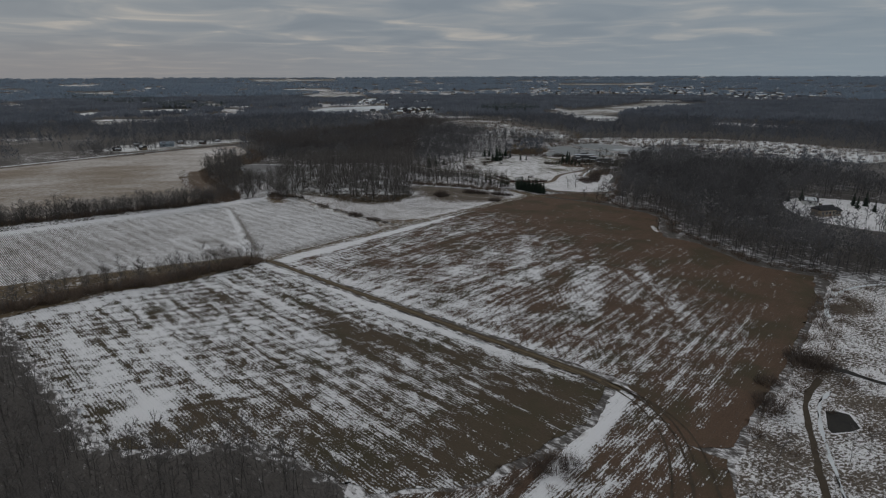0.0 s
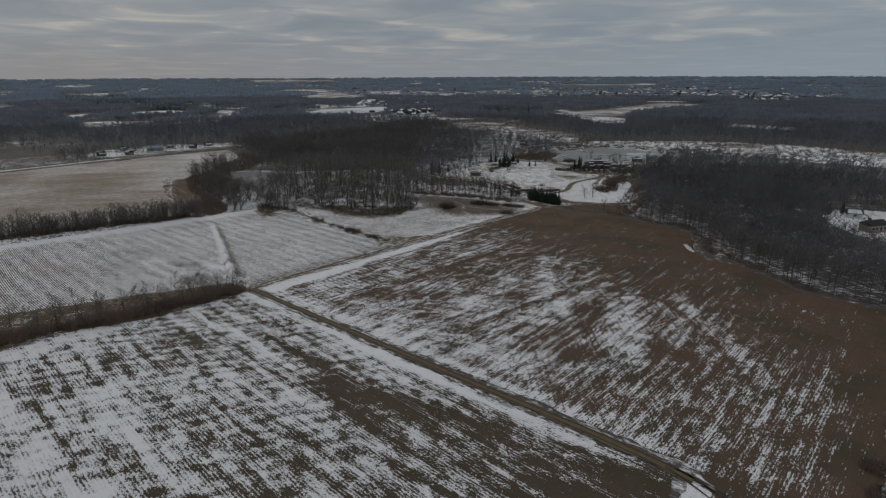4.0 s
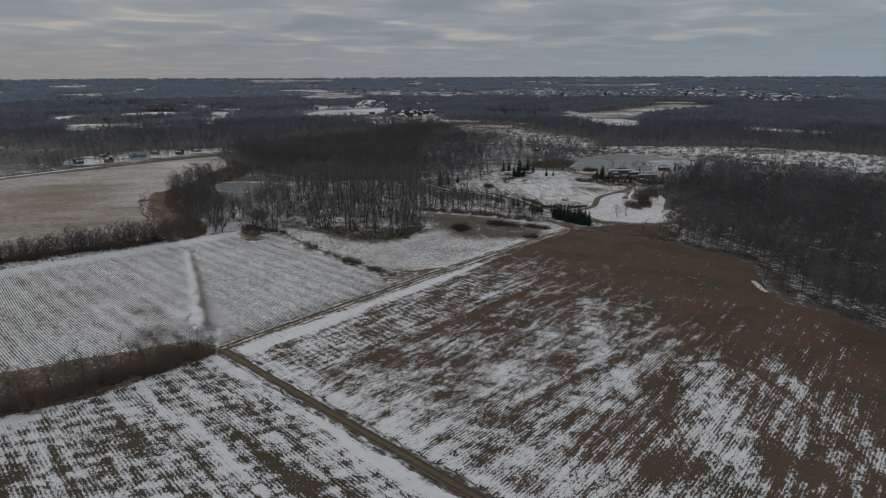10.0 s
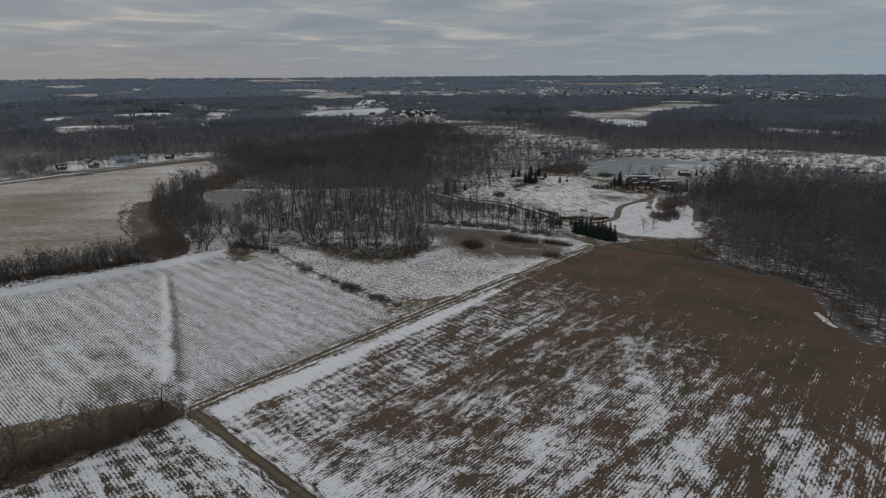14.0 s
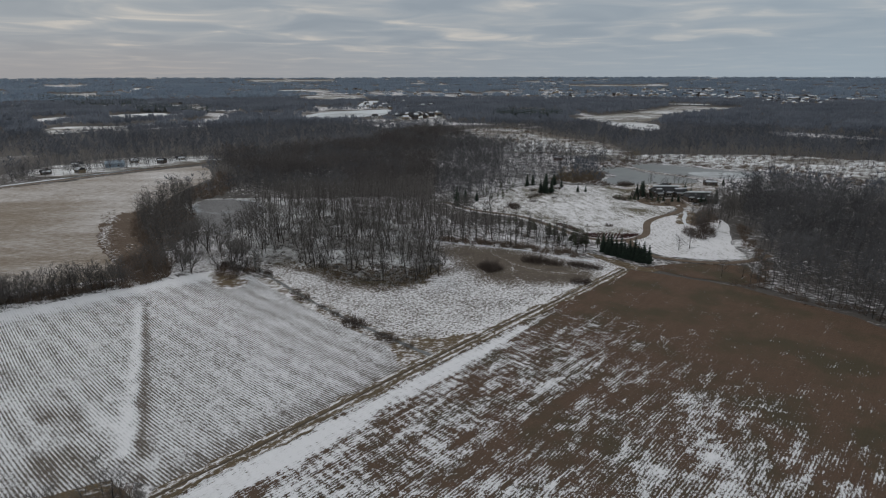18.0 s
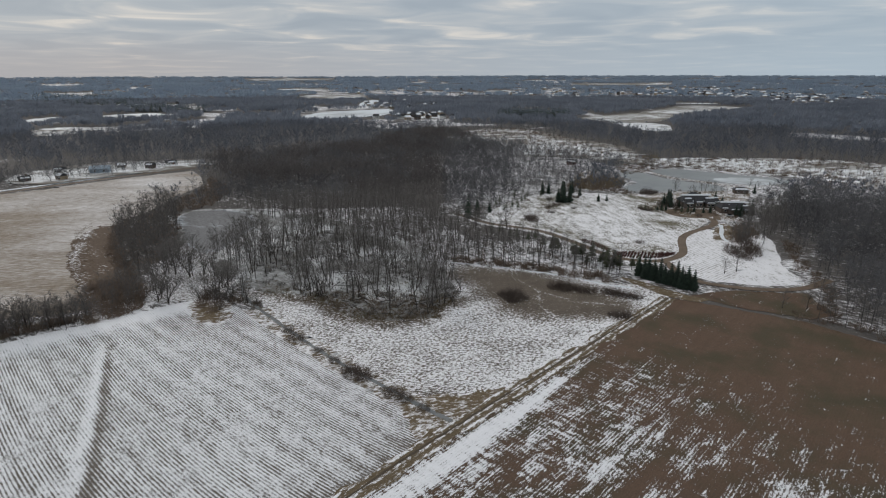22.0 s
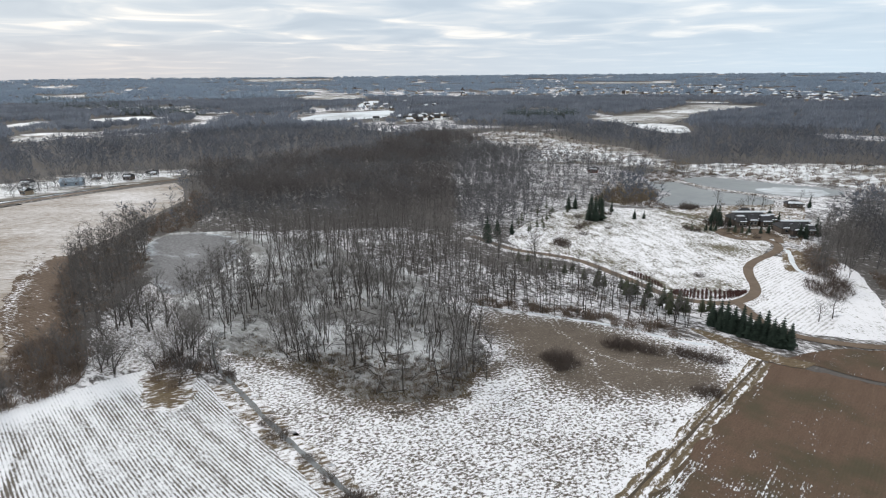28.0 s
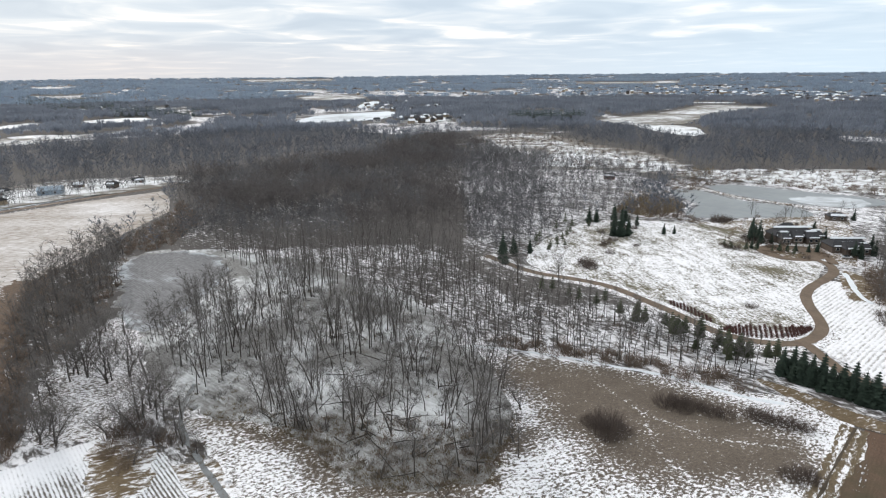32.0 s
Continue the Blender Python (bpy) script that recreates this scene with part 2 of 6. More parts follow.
def drifted_field(name, soil_a, soil_b, turn, layers, lines, snow=(0.92, 0.915, 0.945), wet=(0.062, 0.048, 0.040), edge=0.12, bend=0.0, bend_at=0.0, olive=None):
    """Open soil under thin blown snow. layers: width, stretch along the rows, strength, detail; lines: turn, spacing, strength, wander, first x, last x."""
    m, nt, bsdf = material(name)
    given = node(nt, "ShaderNodeAttribute")
    given.attribute_name = "snow"
    s = given.outputs["Fac"]
    at = place(nt)
    xs = node(nt, "ShaderNodeSeparateXYZ", {0: at}).outputs[0]
    found = []
    for k, (width, stretch, strength, detail) in enumerate(layers):
        v = node(nt, "ShaderNodeMapping", {"Vector": place(nt, -turn, (stretch, 1, 1)), "Location": (17.3 * k, 5.1 * k, 0)}).outputs[0]
        n = tex(nt, v, 1.0 / width, detail, 0.62, 0.5 if k else 0.9)
        found.append(n)
        s = math_node(nt, "MULTIPLY_ADD", math_node(nt, "SUBTRACT", n, 0.5), strength * 2, s)
    furrow = None
    for k, (angle, spacing, strength, wander, x0, x1) in enumerate(lines):
        v = place(nt, -angle)
        q = node(nt, "ShaderNodeSeparateXYZ", {0: v})
        y = q.outputs[1]
        if bend and k == 0:
            off = math_node(nt, "SUBTRACT", q.outputs[0], bend_at)
            turned = math_node(nt, "MAXIMUM", off, -44.0)
            arc = math_node(nt, "MULTIPLY", turned, math_node(nt, "MULTIPLY_ADD", off, 2.0, math_node(nt, "MULTIPLY", turned, -1.0)))
            y = math_node(nt, "MULTIPLY_ADD", arc, -bend, y)
        drift = tex(nt, v, 0.045 if wander < 2 else 0.16, 2.0)
        ph = math_node(nt, "MULTIPLY_ADD", y, 6.2832 / spacing, math_node(nt, "MULTIPLY", drift, wander * 6.2832 / spacing))
        wave = math_node(nt, "SINE", ph)
        gate = math_node(nt, "MULTIPLY", soft_range(nt, xs, x0, x0 + 18), soft_range(nt, xs, x1, x1 - 18))
        fade = math_node(nt, "MULTIPLY_ADD", tex(nt, v, 0.11, 3.0), 2.4, -0.4)
        broken = tex(nt, node(nt, "ShaderNodeMapping", {"Vector": v, "Scale": (0.45, 1.0, 1.0)}).outputs[0], 1.3 / spacing ** 0.5, 3.0, 0.65)
        fade = math_node(nt, "MULTIPLY", fade, math_node(nt, "MULTIPLY_ADD", broken, 3.4, -0.7))
        s = math_node(nt, "MULTIPLY_ADD", wave, math_node(nt, "MULTIPLY", math_node(nt, "MULTIPLY", gate, fade), strength), s)
        furrow = wave if furrow is None else furrow
    mask = soft_range(nt, s, 0.5 - edge, 0.5 + edge)
    grit = tex(nt, place(nt, -turn, (0.5, 1, 1)), 5.5, 3.0, 0.7)
    clod = math_node(nt, "MULTIPLY_ADD", grit, 0.75, math_node(nt, "MULTIPLY_ADD", found[-1], 0.3, math_node(nt, "MULTIPLY", found[0], 0.25)))
    soil = mix_col(nt, node(nt, "ShaderNodeMapRange", {0: clod, 1: 0.46, 2: 0.84}).outputs[0], soil_a, soil_b)
    if olive:
        soil = mix_col(nt, soft_range(nt, tex(nt, at, 0.05, 4.0, 0.6), 0.44, 0.66), soil, olive)
    # melt water darkens the soil beside the snow
    soil = mix_col(nt, math_node(nt, "MULTIPLY", soft_range(nt, s, 0.0, 0.42), 0.4), soil, wet)
    white = mix_col(nt, soft_range(nt, s, 0.5, 1.15), tuple(c * 0.86 for c in snow), snow)
    nt.links.new(mix_col(nt, mask, soil, white), bsdf.inputs["Base Color"])
    nt.links.new(node(nt, "ShaderNodeMapRange", {0: mask, 3: 0.93, 4: 0.7}).outputs[0], bsdf.inputs["Roughness"])
    bsdf.inputs["Specular IOR Level"].default_value = 0.2
    h = math_node(nt, "MULTIPLY_ADD", mask, 0.5, math_node(nt, "MULTIPLY_ADD", furrow, 0.2, math_node(nt, "ADD", found[-1], grit)))
    nt.links.new(node(nt, "ShaderNodeBump", {"Height": h, "Strength": 0.6, "Distance": 0.18}).outputs[0], bsdf.inputs["Normal"])
    return m


M_EAST = drifted_field("soil_ploughed", (0.086, 0.055, 0.040), (0.186, 0.122, 0.085), 88,
                       [(2.8, 0.15, 0.66, 4.0), (4.0, 0.6, 0.82, 5.0), (0.6, 0.36, 0.62, 4.0), (0.24, 0.45, 0.85, 2.0)],
                       [(88, 0.76, 0.15, 0.1, -400, 400), (92, 2.9, 0.12, 0.8, -128, 60), (130, 1.7, 0.07, 0.9, -118, -50), (-4, 2.3, 0.13, 3.2, -400, -176), (20, 4.4, 0.06, 4.0, -400, -110)],
                       olive=(0.088, 0.072, 0.046), edge=0.10)
M_SOUTH = drifted_field("soil_stubble", (0.066, 0.050, 0.035), (0.140, 0.108, 0.075), -3,
                        [(3.0, 0.14, 0.78, 4.0), (4.0, 0.75, 0.84, 5.0), (0.6, 0.65, 0.60, 4.0), (0.24, 0.6, 0.8, 2.0)],
                        [(-3, 0.80, 0.14, 0.1, -400, 400), (60, 4.6, 0.13, 4.2, -400, -110), (-4, 3.6, 0.08, 1.0, -400, 400)],
                        olive=(0.080, 0.068, 0.042), edge=0.10)
M_WEST = drifted_field("soil_row_crop", (0.120, 0.100, 0.084), (0.215, 0.183, 0.155), 0,
                       [(3.2, 0.25, 0.24, 4.0), (1.6, 0.6, 0.32, 4.0), (0.45, 0.40, 0.5, 4.0), (0.24, 0.5, 0.4, 2.0)],
                       [(0, 0.76, 0.28, 0.05, -600, 400), (0, 6.1, 0.07, 0.5, -600, 400)],
                       bend=0.00106, bend_at=-269.0, edge=0.24, wet=(0.085, 0.076, 0.070))
M_HAY = field_material("hay_stubble", (0.20, 0.155, 0.115), (0.33, 0.27, 0.21), turn=50, row=2.4, row_amp=0.05, stretch=0.3, patch=0.22, patch_scale=0.06, fine=0.36, fine_scale=0.5, edge=0.42, wiggle=0.1)
M_MEADOW = field_material("tussock_grass", (0.066, 0.053, 0.044), (0.200, 0.163, 0.130), turn=60, row=9.0, row_amp=0.0, stretch=0.8, patch=0.26, patch_scale=0.12, fine=1.4, fine_scale=1.55, edge=0.16, grain=0.7)
M_LAWN = field_material("snowy_lawn", (0.10, 0.09, 0.062), (0.20, 0.175, 0.12), turn=-35, row=5.0, row_amp=0.03, stretch=0.6, patch=0.5, patch_scale=0.2, fine=1.0, fine_scale=1.3, edge=0.22, grain=0.55)
M_VINE = field_material("vineyard_ground", (0.13, 0.11, 0.085), (0.2, 0.17, 0.13), turn=80, row=1.4, row_amp=0.10, stretch=0.3, patch=0.15, patch_scale=0.2, fine=0.5, fine_scale=1.0, edge=0.24, wiggle=0.2)
M_FLOOR = field_material("woodland_floor", (0.078, 0.070, 0.066), (0.150, 0.136, 0.128), turn=0, row=9.0, row_amp=0.0, stretch=0.7, patch=0.4, patch_scale=0.10, fine=0.9, fine_scale=0.7, edge=0.2)
M_FARFLOOR = field_material("far_snow_and_grass", (0.16, 0.142, 0.122), (0.27, 0.245, 0.215), turn=40, row=9.0, row_amp=0.0, stretch=0.3, patch=0.6, patch_scale=0.03, fine=0.9, fine_scale=0.12, edge=0.26, snow=(0.84, 0.85, 0.87))
M_LAKE = field_material("lake_snow", (0.30, 0.31, 0.32), (0.40, 0.41, 0.42), turn=40, row=9.0, row_amp=0.0, stretch=0.3, patch=0.3, patch_scale=0.02, fine=0.4, fine_scale=0.1, edge=0.3, snow=(0.80, 0.84, 0.88))
M_MARGIN = field_material("trampled_margin_grass", (0.085, 0.064, 0.042), (0.20, 0.152, 0.096), turn=88, row=2.3, row_amp=0.16, stretch=0.3, patch=0.5, patch_scale=0.4, fine=1.0, fine_scale=1.5, edge=0.16, wiggle=0.05)
M_DRIVE = mottled_material("wet_gravel", (0.115, 0.083, 0.060), (0.205, 0.152, 0.112), 0.25, bump=0.04, rough=0.75)
M_TRACK = mottled_material("track_earth", (0.105, 0.078, 0.050), (0.20, 0.155, 0.098), 0.5, bump=0.06)
M_RUT = mottled_material("rut_earth", (0.052, 0.040, 0.029), (0.10, 0.076, 0.053), 0.6, bump=0.05, rough=0.7)
M_GRASS = mottled_material("dead_grass", (0.115, 0.088, 0.055), (0.215, 0.165, 0.10), 0.5, bump=0.2, island=0.5)
M_SNOW = mottled_material("drifted_snow", (0.70, 0.73, 0.77), (0.84, 0.86, 0.89), 0.35, bump=0.08, rough=0.7)
M_ICE = mottled_material("grey_ice", (0.15, 0.158, 0.165), (0.27, 0.28, 0.285), 0.06, bump=0.0, rough=0.6, spec=0.2)
M_POND = mottled_material("pond_ice", (0.18, 0.193, 0.198), (0.27, 0.283, 0.287), 0.03, bump=0.0, rough=0.4, spec=0.3)
M_DARKWATER = mottled_material("dark_water", (0.022, 0.020, 0.018), (0.045, 0.040, 0.035), 0.2, bump=0.0, rough=0.5, spec=0.12)
M_BARK = mottled_material("winter_bark", (0.050, 0.044, 0.039), (0.104, 0.092, 0.082), 1.2, bump=0.0, obj=0.5, island=0.25)
M_TWIG = mottled_material("winter_twigs", (0.118, 0.110, 0.106), (0.200, 0.187, 0.180), 0.4, bump=0.0, obj=0.5, island=0.3, even_lit=True)
M_WOOD = mottled_material("massed_twigs", (0.092, 0.091, 0.096), (0.206, 0.203, 0.212), 0.022, bump=0.0, island=0.14, lo=0.44, hi=0.76, even_lit=True)
# mid and horizon woods: aerial haze painted in as paler, bluer base colour
M_HAZED_MIDWOOD = mottled_material("hazed_mid_woods", (0.104, 0.114, 0.136), (0.226, 0.240, 0.274), 0.014, bump=0.0, island=0.10, lo=0.42, hi=0.78, even_lit=True)
M_HAZED_HORIZON = mottled_material("hazed_horizon_woods", (0.235, 0.298, 0.380), (0.345, 0.415, 0.505), 0.004, bump=0.0, island=0.06, even_lit=True)
M_OLDWOOD = mottled_material("old_stand_twigs", (0.090, 0.082, 0.081), (0.185, 0.170, 0.168), 0.05, bump=0.0, island=0.2, even_lit=True)
# between those two in distance, with haze mixed into its colour as well
M_HAZED_FARWOOD = mottled_material("hazed_distant_woods", (0.150, 0.170, 0.208), (0.29, 0.315, 0.365), 0.008, bump=0.0, island=0.08, even_lit=True)
M_BUSH = mottled_material("thicket_twigs", (0.15, 0.117, 0.095), (0.265, 0.21, 0.172), 0.5, bump=0.0, island=0.4, even_lit=True)
M_DARKBUSH = mottled_material("dense_dark_twigs", (0.080, 0.063, 0.055), (0.165, 0.132, 0.114), 0.5, bump=0.0, island=0.4)
M_HEDGE = mottled_material("hedge_twigs", (0.165, 0.130, 0.104), (0.300, 0.240, 0.195), 0.5, bump=0.0, island=0.4, even_lit=True)
M_RED = mottled_material("red_canes", (0.085, 0.042, 0.038), (0.16, 0.085, 0.075), 0.6, bump=0.0, island=0.4)
M_SPRUCE = mottled_material("spruce_needles", (0.018, 0.028, 0.021), (0.042, 0.060, 0.044), 0.8, bump=0.0, island=0.4, obj=0.3)
# spruce green for far stands, lifted towards blue-grey to paint in distance haze
M_HAZED_SPRUCE = mottled_material("hazed_evergreen_needles", (0.040, 0.055, 0.056), (0.080, 0.102, 0.102), 0.05, bump=0.0, island=0.2)
M_PINE = mottled_material("pine_needles", (0.038, 0.046, 0.028), (0.078, 0.085, 0.050), 0.8, bump=0.0, island=0.4, obj=0.4)
M_ROOF = mottled_material("dark_shingles", (0.038, 0.038, 0.042), (0.075, 0.075, 0.080), 0.8, bump=0.02)
M_STONE = mottled_material("brown_stone_wall", (0.085, 0.066, 0.055), (0.150, 0.120, 0.100), 1.2, bump=0.03)
M_SIDING = mottled_material("tan_siding", (0.30, 0.24, 0.17), (0.38, 0.31, 0.23), 0.8, bump=0.02)
M_WHITE = mottled_material("white_siding", (0.58, 0.58, 0.57), (0.72, 0.72, 0.71), 0.8, bump=0.02)
M_BLUE = mottled_material("blue_metal", (0.24, 0.31, 0.38), (0.34, 0.41, 0.48), 0.3, bump=0.0, rough=0.5)
M_REDBARN = mottled_material("weathered_red_boards", (0.14, 0.06, 0.05), (0.2, 0.1, 0.08), 0.8, bump=0.02)
M_GLASS = mottled_material("window_glass", (0.02, 0.024, 0.03), (0.04, 0.045, 0.05), 0.5, bump=0.0, rough=0.08, spec=0.6)
M_TRIM = mottled_material("pale_trim", (0.5, 0.49, 0.46), (0.62, 0.6, 0.57), 1.0, bump=0.0)
M_CARPAINT = mottled_material("silver_car_paint", (0.45, 0.46, 0.48), (0.55, 0.56, 0.58), 1.0, bump=0.0, rough=0.3, spec=0.5)
M_TYRE = mottled_material("rubber", (0.015, 0.015, 0.015), (0.03, 0.03, 0.03), 2.0, bump=0.0)


# ---- mesh helpers ----
def mesh(name, verts, faces, mat, attrs=None, smooth=False):
    """A mesh from numpy arrays; all faces have the same count of corners."""
    verts, faces = np.asarray(verts, float), np.asarray(faces, int)
    me = bpy.data.meshes.new(name)
    n, k = faces.shape
    me.vertices.add(len(verts))
    me.vertices.foreach_set("co", verts.ravel())
    me.loops.add(n * k)
    me.loops.foreach_set("vertex_index", faces.ravel())
    me.polygons.add(n)
    me.polygons.foreach_set("loop_start", np.arange(0, n * k, k))
    me.polygons.foreach_set("use_smooth", np.full(n, smooth))
    for key, val in (attrs or {}).items():
        me.attributes.new(key, "FLOAT", "POINT").data.foreach_set("value", np.asarray(val, float))
    me.update(calc_edges=True)
    me.materials.append(mat)
    return me


def part(name, data, parent, label=""):
    ob = new(name, data)
    ob.parent = parent
    return tagged(ob, label=label) if label else ob


def from_bm(name, bm, mat):
    me = bpy.data.meshes.new(name)
    bm.to_mesh(me)
    bm.free()
    me.materials.append(mat)
    return me


def hashed(ix, iy, seed):
    v = np.sin(ix * 127.1 + iy * 311.7 + seed * 74.7) * 43758.5453
    return v - np.floor(v)


def vnoise(x, y, seed=0):
    ix, iy = np.floor(x), np.floor(y)
    fx, fy = x - ix, y - iy
    fx, fy = fx * fx * (3 - 2 * fx), fy * fy * (3 - 2 * fy)
    a, b = hashed(ix, iy, seed), hashed(ix + 1, iy, seed)
    c, d = hashed(ix, iy + 1, seed), hashed(ix + 1, iy + 1, seed)
    return a + (b - a) * fx + (c - a) * fy + (a - b - c + d) * fx * fy


def fbm(x, y, scale, seed=0, octaves=3):
    s, a, tot = np.zeros_like(x, float), 1.0, 0.0
    for i in range(octaves):
        s += a * vnoise(x / scale * 2 ** i, y / scale * 2 ** i, seed + i)
        tot += a
        a *= 0.55
    return s / tot


def inside(poly, x, y):
    p = np.asarray(poly, float)
    hit = np.zeros(np.shape(x), bool)
    for (x0, y0), (x1, y1) in zip(p, np.roll(p, -1, 0)):
        if y0 != y1:
            hit ^= ((y0 > y) != (y1 > y)) & (x < (x1 - x0) * (y - y0) / (y1 - y0) + x0)
    return hit


def to_edge(poly, x, y):
    """Distance to an outline and the nearest point on it."""
    p = np.asarray(poly, float)
    best, bx, by = np.full(np.shape(x), 1e9), np.array(x, float), np.array(y, float)
    for a, b in zip(p, np.roll(p, -1, 0)):
        d = b - a
        t = np.clip(((x - a[0]) * d[0] + (y - a[1]) * d[1]) / (d @ d), 0, 1)
        qx, qy = a[0] + t * d[0], a[1] + t * d[1]
        r = np.hypot(x - qx, y - qy)
        m = r < best
        best, bx, by = np.where(m, r, best), np.where(m, qx, bx), np.where(m, qy, by)
    return best, bx, by


def rounded(poly, steps=3):
    """Corner cutting, for outlines with no sharp corners."""
    p = np.asarray(poly, float)
    for _ in range(steps):
        q = np.roll(p, -1, 0)
        p = np.stack([p * 0.75 + q * 0.25, p * 0.25 + q * 0.75], 1).reshape(-1, 2)
    return p


CX, CY = -100.0, 90.0


def land(x, y):
    """Height of the land: flat round the fields, rising to low hills near the horizon."""
    x, y = np.asarray(x, float), np.asarray(y, float)
    r = np.hypot(x - CX, y - CY)
    k = np.clip((r - 1900) / 2900, 0, None)
    roll = (fbm(x, y, 900, 5) - 0.5) * 14 * np.clip((r - 1500) / 2500, 0, 1)
    return 58 * k ** 1.35 + roll


def patch(name, poly, step, mat, z, snow, ragged=0.6, label="", category="field"):
    """A piece of ground with an outline, as a grid whose rim is drawn onto the outline."""
    p = np.asarray(poly, float)
    x0, y0 = p.min(0) - step
    x1, y1 = p.max(0) + step
    gx, gy = np.meshgrid(np.arange(x0, x1 + step, step), np.arange(y0, y1 + step, step), indexing="ij")
    x, y = gx.ravel(), gy.ravel()
    d, qx, qy = to_edge(p, x, y)
    near = d < step * 0.72
    x, y = np.where(near, qx, x), np.where(near, qy, y)
    wob = ragged * np.clip(1 - d / (step * 3), 0, 1)
    x = x + wob * (fbm(x, y, 4.0, 11) - 0.5) * 4
    y = y + wob * (fbm(x, y, 4.0, 17) - 0.5) * 4
    ok = (inside(p, gx.ravel(), gy.ravel()) | near).reshape(gx.shape)
    i = np.arange(gx.size).reshape(gx.shape)
    quad = np.stack([i[:-1, :-1], i[1:, :-1], i[1:, 1:], i[:-1, 1:]], -1)
    full = ok[:-1, :-1] & ok[1:, :-1] & ok[1:, 1:] & ok[:-1, 1:]
    f = quad[full]
    ctr = np.stack([x[f].mean(1), y[f].mean(1)], -1)
    f = f[inside(p, ctr[:, 0], ctr[:, 1]) | (to_edge(p, ctr[:, 0], ctr[:, 1])[0] < 0.5 * ragged)]
    used, inv = np.unique(f, return_inverse=True)
    x, y = x[used], y[used]
    zz = land(x, y) + z + (fbm(x, y, 6.0, 23) - 0.5) * 0.08 * (z < 0.5)
    ob = new(name, mesh(name, np.stack([x, y, zz], -1), inv.reshape(f.shape), mat, {"snow": snow(x, y)}, True))
    return tagged(ob, label, category, kind="structure")


def ribbon(name, pts, width, mat, z, ragged=0.15, seg=2.0, crown=0.0, seed=3, snow=0.5):
    """A strip along a smooth line; returns its mesh."""
    p = np.asarray(pts, float)
    if len(p) > 2:
        for _ in range(3):
            mid = np.stack([p[:-1] * 0.75 + p[1:] * 0.25, p[:-1] * 0.25 + p[1:] * 0.75], 1).reshape(-1, 2)
            p = np.vstack([p[:1], mid, p[-1:]])
    s = np.r_[0, np.cumsum(np.hypot(*np.diff(p, axis=0).T))]
    t = np.linspace(0, s[-1], max(2, int(s[-1] / seg)))
    x, y = np.interp(t, s, p[:, 0]), np.interp(t, s, p[:, 1])
    dx, dy = np.gradient(x), np.gradient(y)
    n = np.hypot(dx, dy)
    nx, ny = -dy / n, dx / n
    cols = 5
    vs = []
    for k in range(cols):
        u = k / (cols - 1) * 2 - 1
        w = width / 2 * u
        if abs(u) == 1:
            w = w + ragged * width * (fbm(t, np.full_like(t, k * 9.0), 3.5, seed) - 0.5) * 2
        vs.append(np.stack([x + nx * w, y + ny * w, land(x, y) + z + crown * (1 - u * u)], -1))
    v = np.stack(vs, 1).reshape(-1, 3)
    i = np.arange(len(t) * cols).reshape(len(t), cols)
    f = np.stack([i[:-1, :-1], i[1:, :-1], i[1:, 1:], i[:-1, 1:]], -1).reshape(-1, 4)[:, ::-1]
    return mesh(name, v, f, mat, {"snow": np.full(len(v), snow)}, True)


def line_dist(pts, x, y):
    p = np.asarray(pts, float)
    best = np.full(np.shape(x), 1e9)
    for a, b in zip(p[:-1], p[1:]):
        d = b - a
        t = np.clip(((x - a[0]) * d[0] + (y - a[1]) * d[1]) / (d @ d), 0, 1)
        best = np.minimum(best, np.hypot(x - a[0] - t * d[0], y - a[1] - t * d[1]))
    return best


def blobs(x, y, rows):
    s = np.zeros_like(x)
    for bx, by, rx, ry, amp in rows:
        s += amp * np.exp(-(((x - bx) / rx) ** 2 + ((y - by) / ry) ** 2))
    return s


# ---- ground ----
TRACK_N = [(-221, 131.5), (-160, 131.8), (-100, 132.2), (-66, 132.6), (-52, 131)]
TYRES = [[(-58, 133.4), (-46, 130), (-36, 123), (-28, 112), (-22, 98)], [(-58, 131.8), (-47, 128), (-38, 121), (-31, 110), (-26, 96)], [(-56, 132.6), (-44, 131), (-34, 126), (-26, 117), (-19, 104)], [(-50, 131), (-41, 129.5), (-33, 122), (-27, 113)]]
EDGE = [(-221, 131.5), (-219, 165), (-218, 212), (-214, 270), (-209.5, 329)]
DRIVE = [(-360, 381), (-330, 374), (-316, 378), (-298, 381), (-279, 374), (-265, 369), (-253, 363), (-242, 363), (-232, 368), (-227, 377), (-226, 390), (-231, 402), (-236, 414), (-237, 428), (-233, 446), (-232, 460), (-239, 471), (-249, 467), (-258, 463), (-266, 472), (-260, 484), (-248, 488), (-239, 482), (-234, 468)]
LANE = [(-228, 372), (-217, 358), (-207, 354), (-195, 357), (-182, 364), (-172, 376), (-168, 392)]
FOOTPATH = [(-309, 303), (-290, 313), (-266, 321), (-251, 326), (-236, 326), (-226, 330)]
DITCH = [(-221, 213.5), (-240, 214), (-262, 214), (-288, 216.5), (-312, 220), (-338, 224), (-352, 236)]
ROAD = [(-640, 60), (-648, 200), (-655, 290), (-656, 340), (-654, 385)]

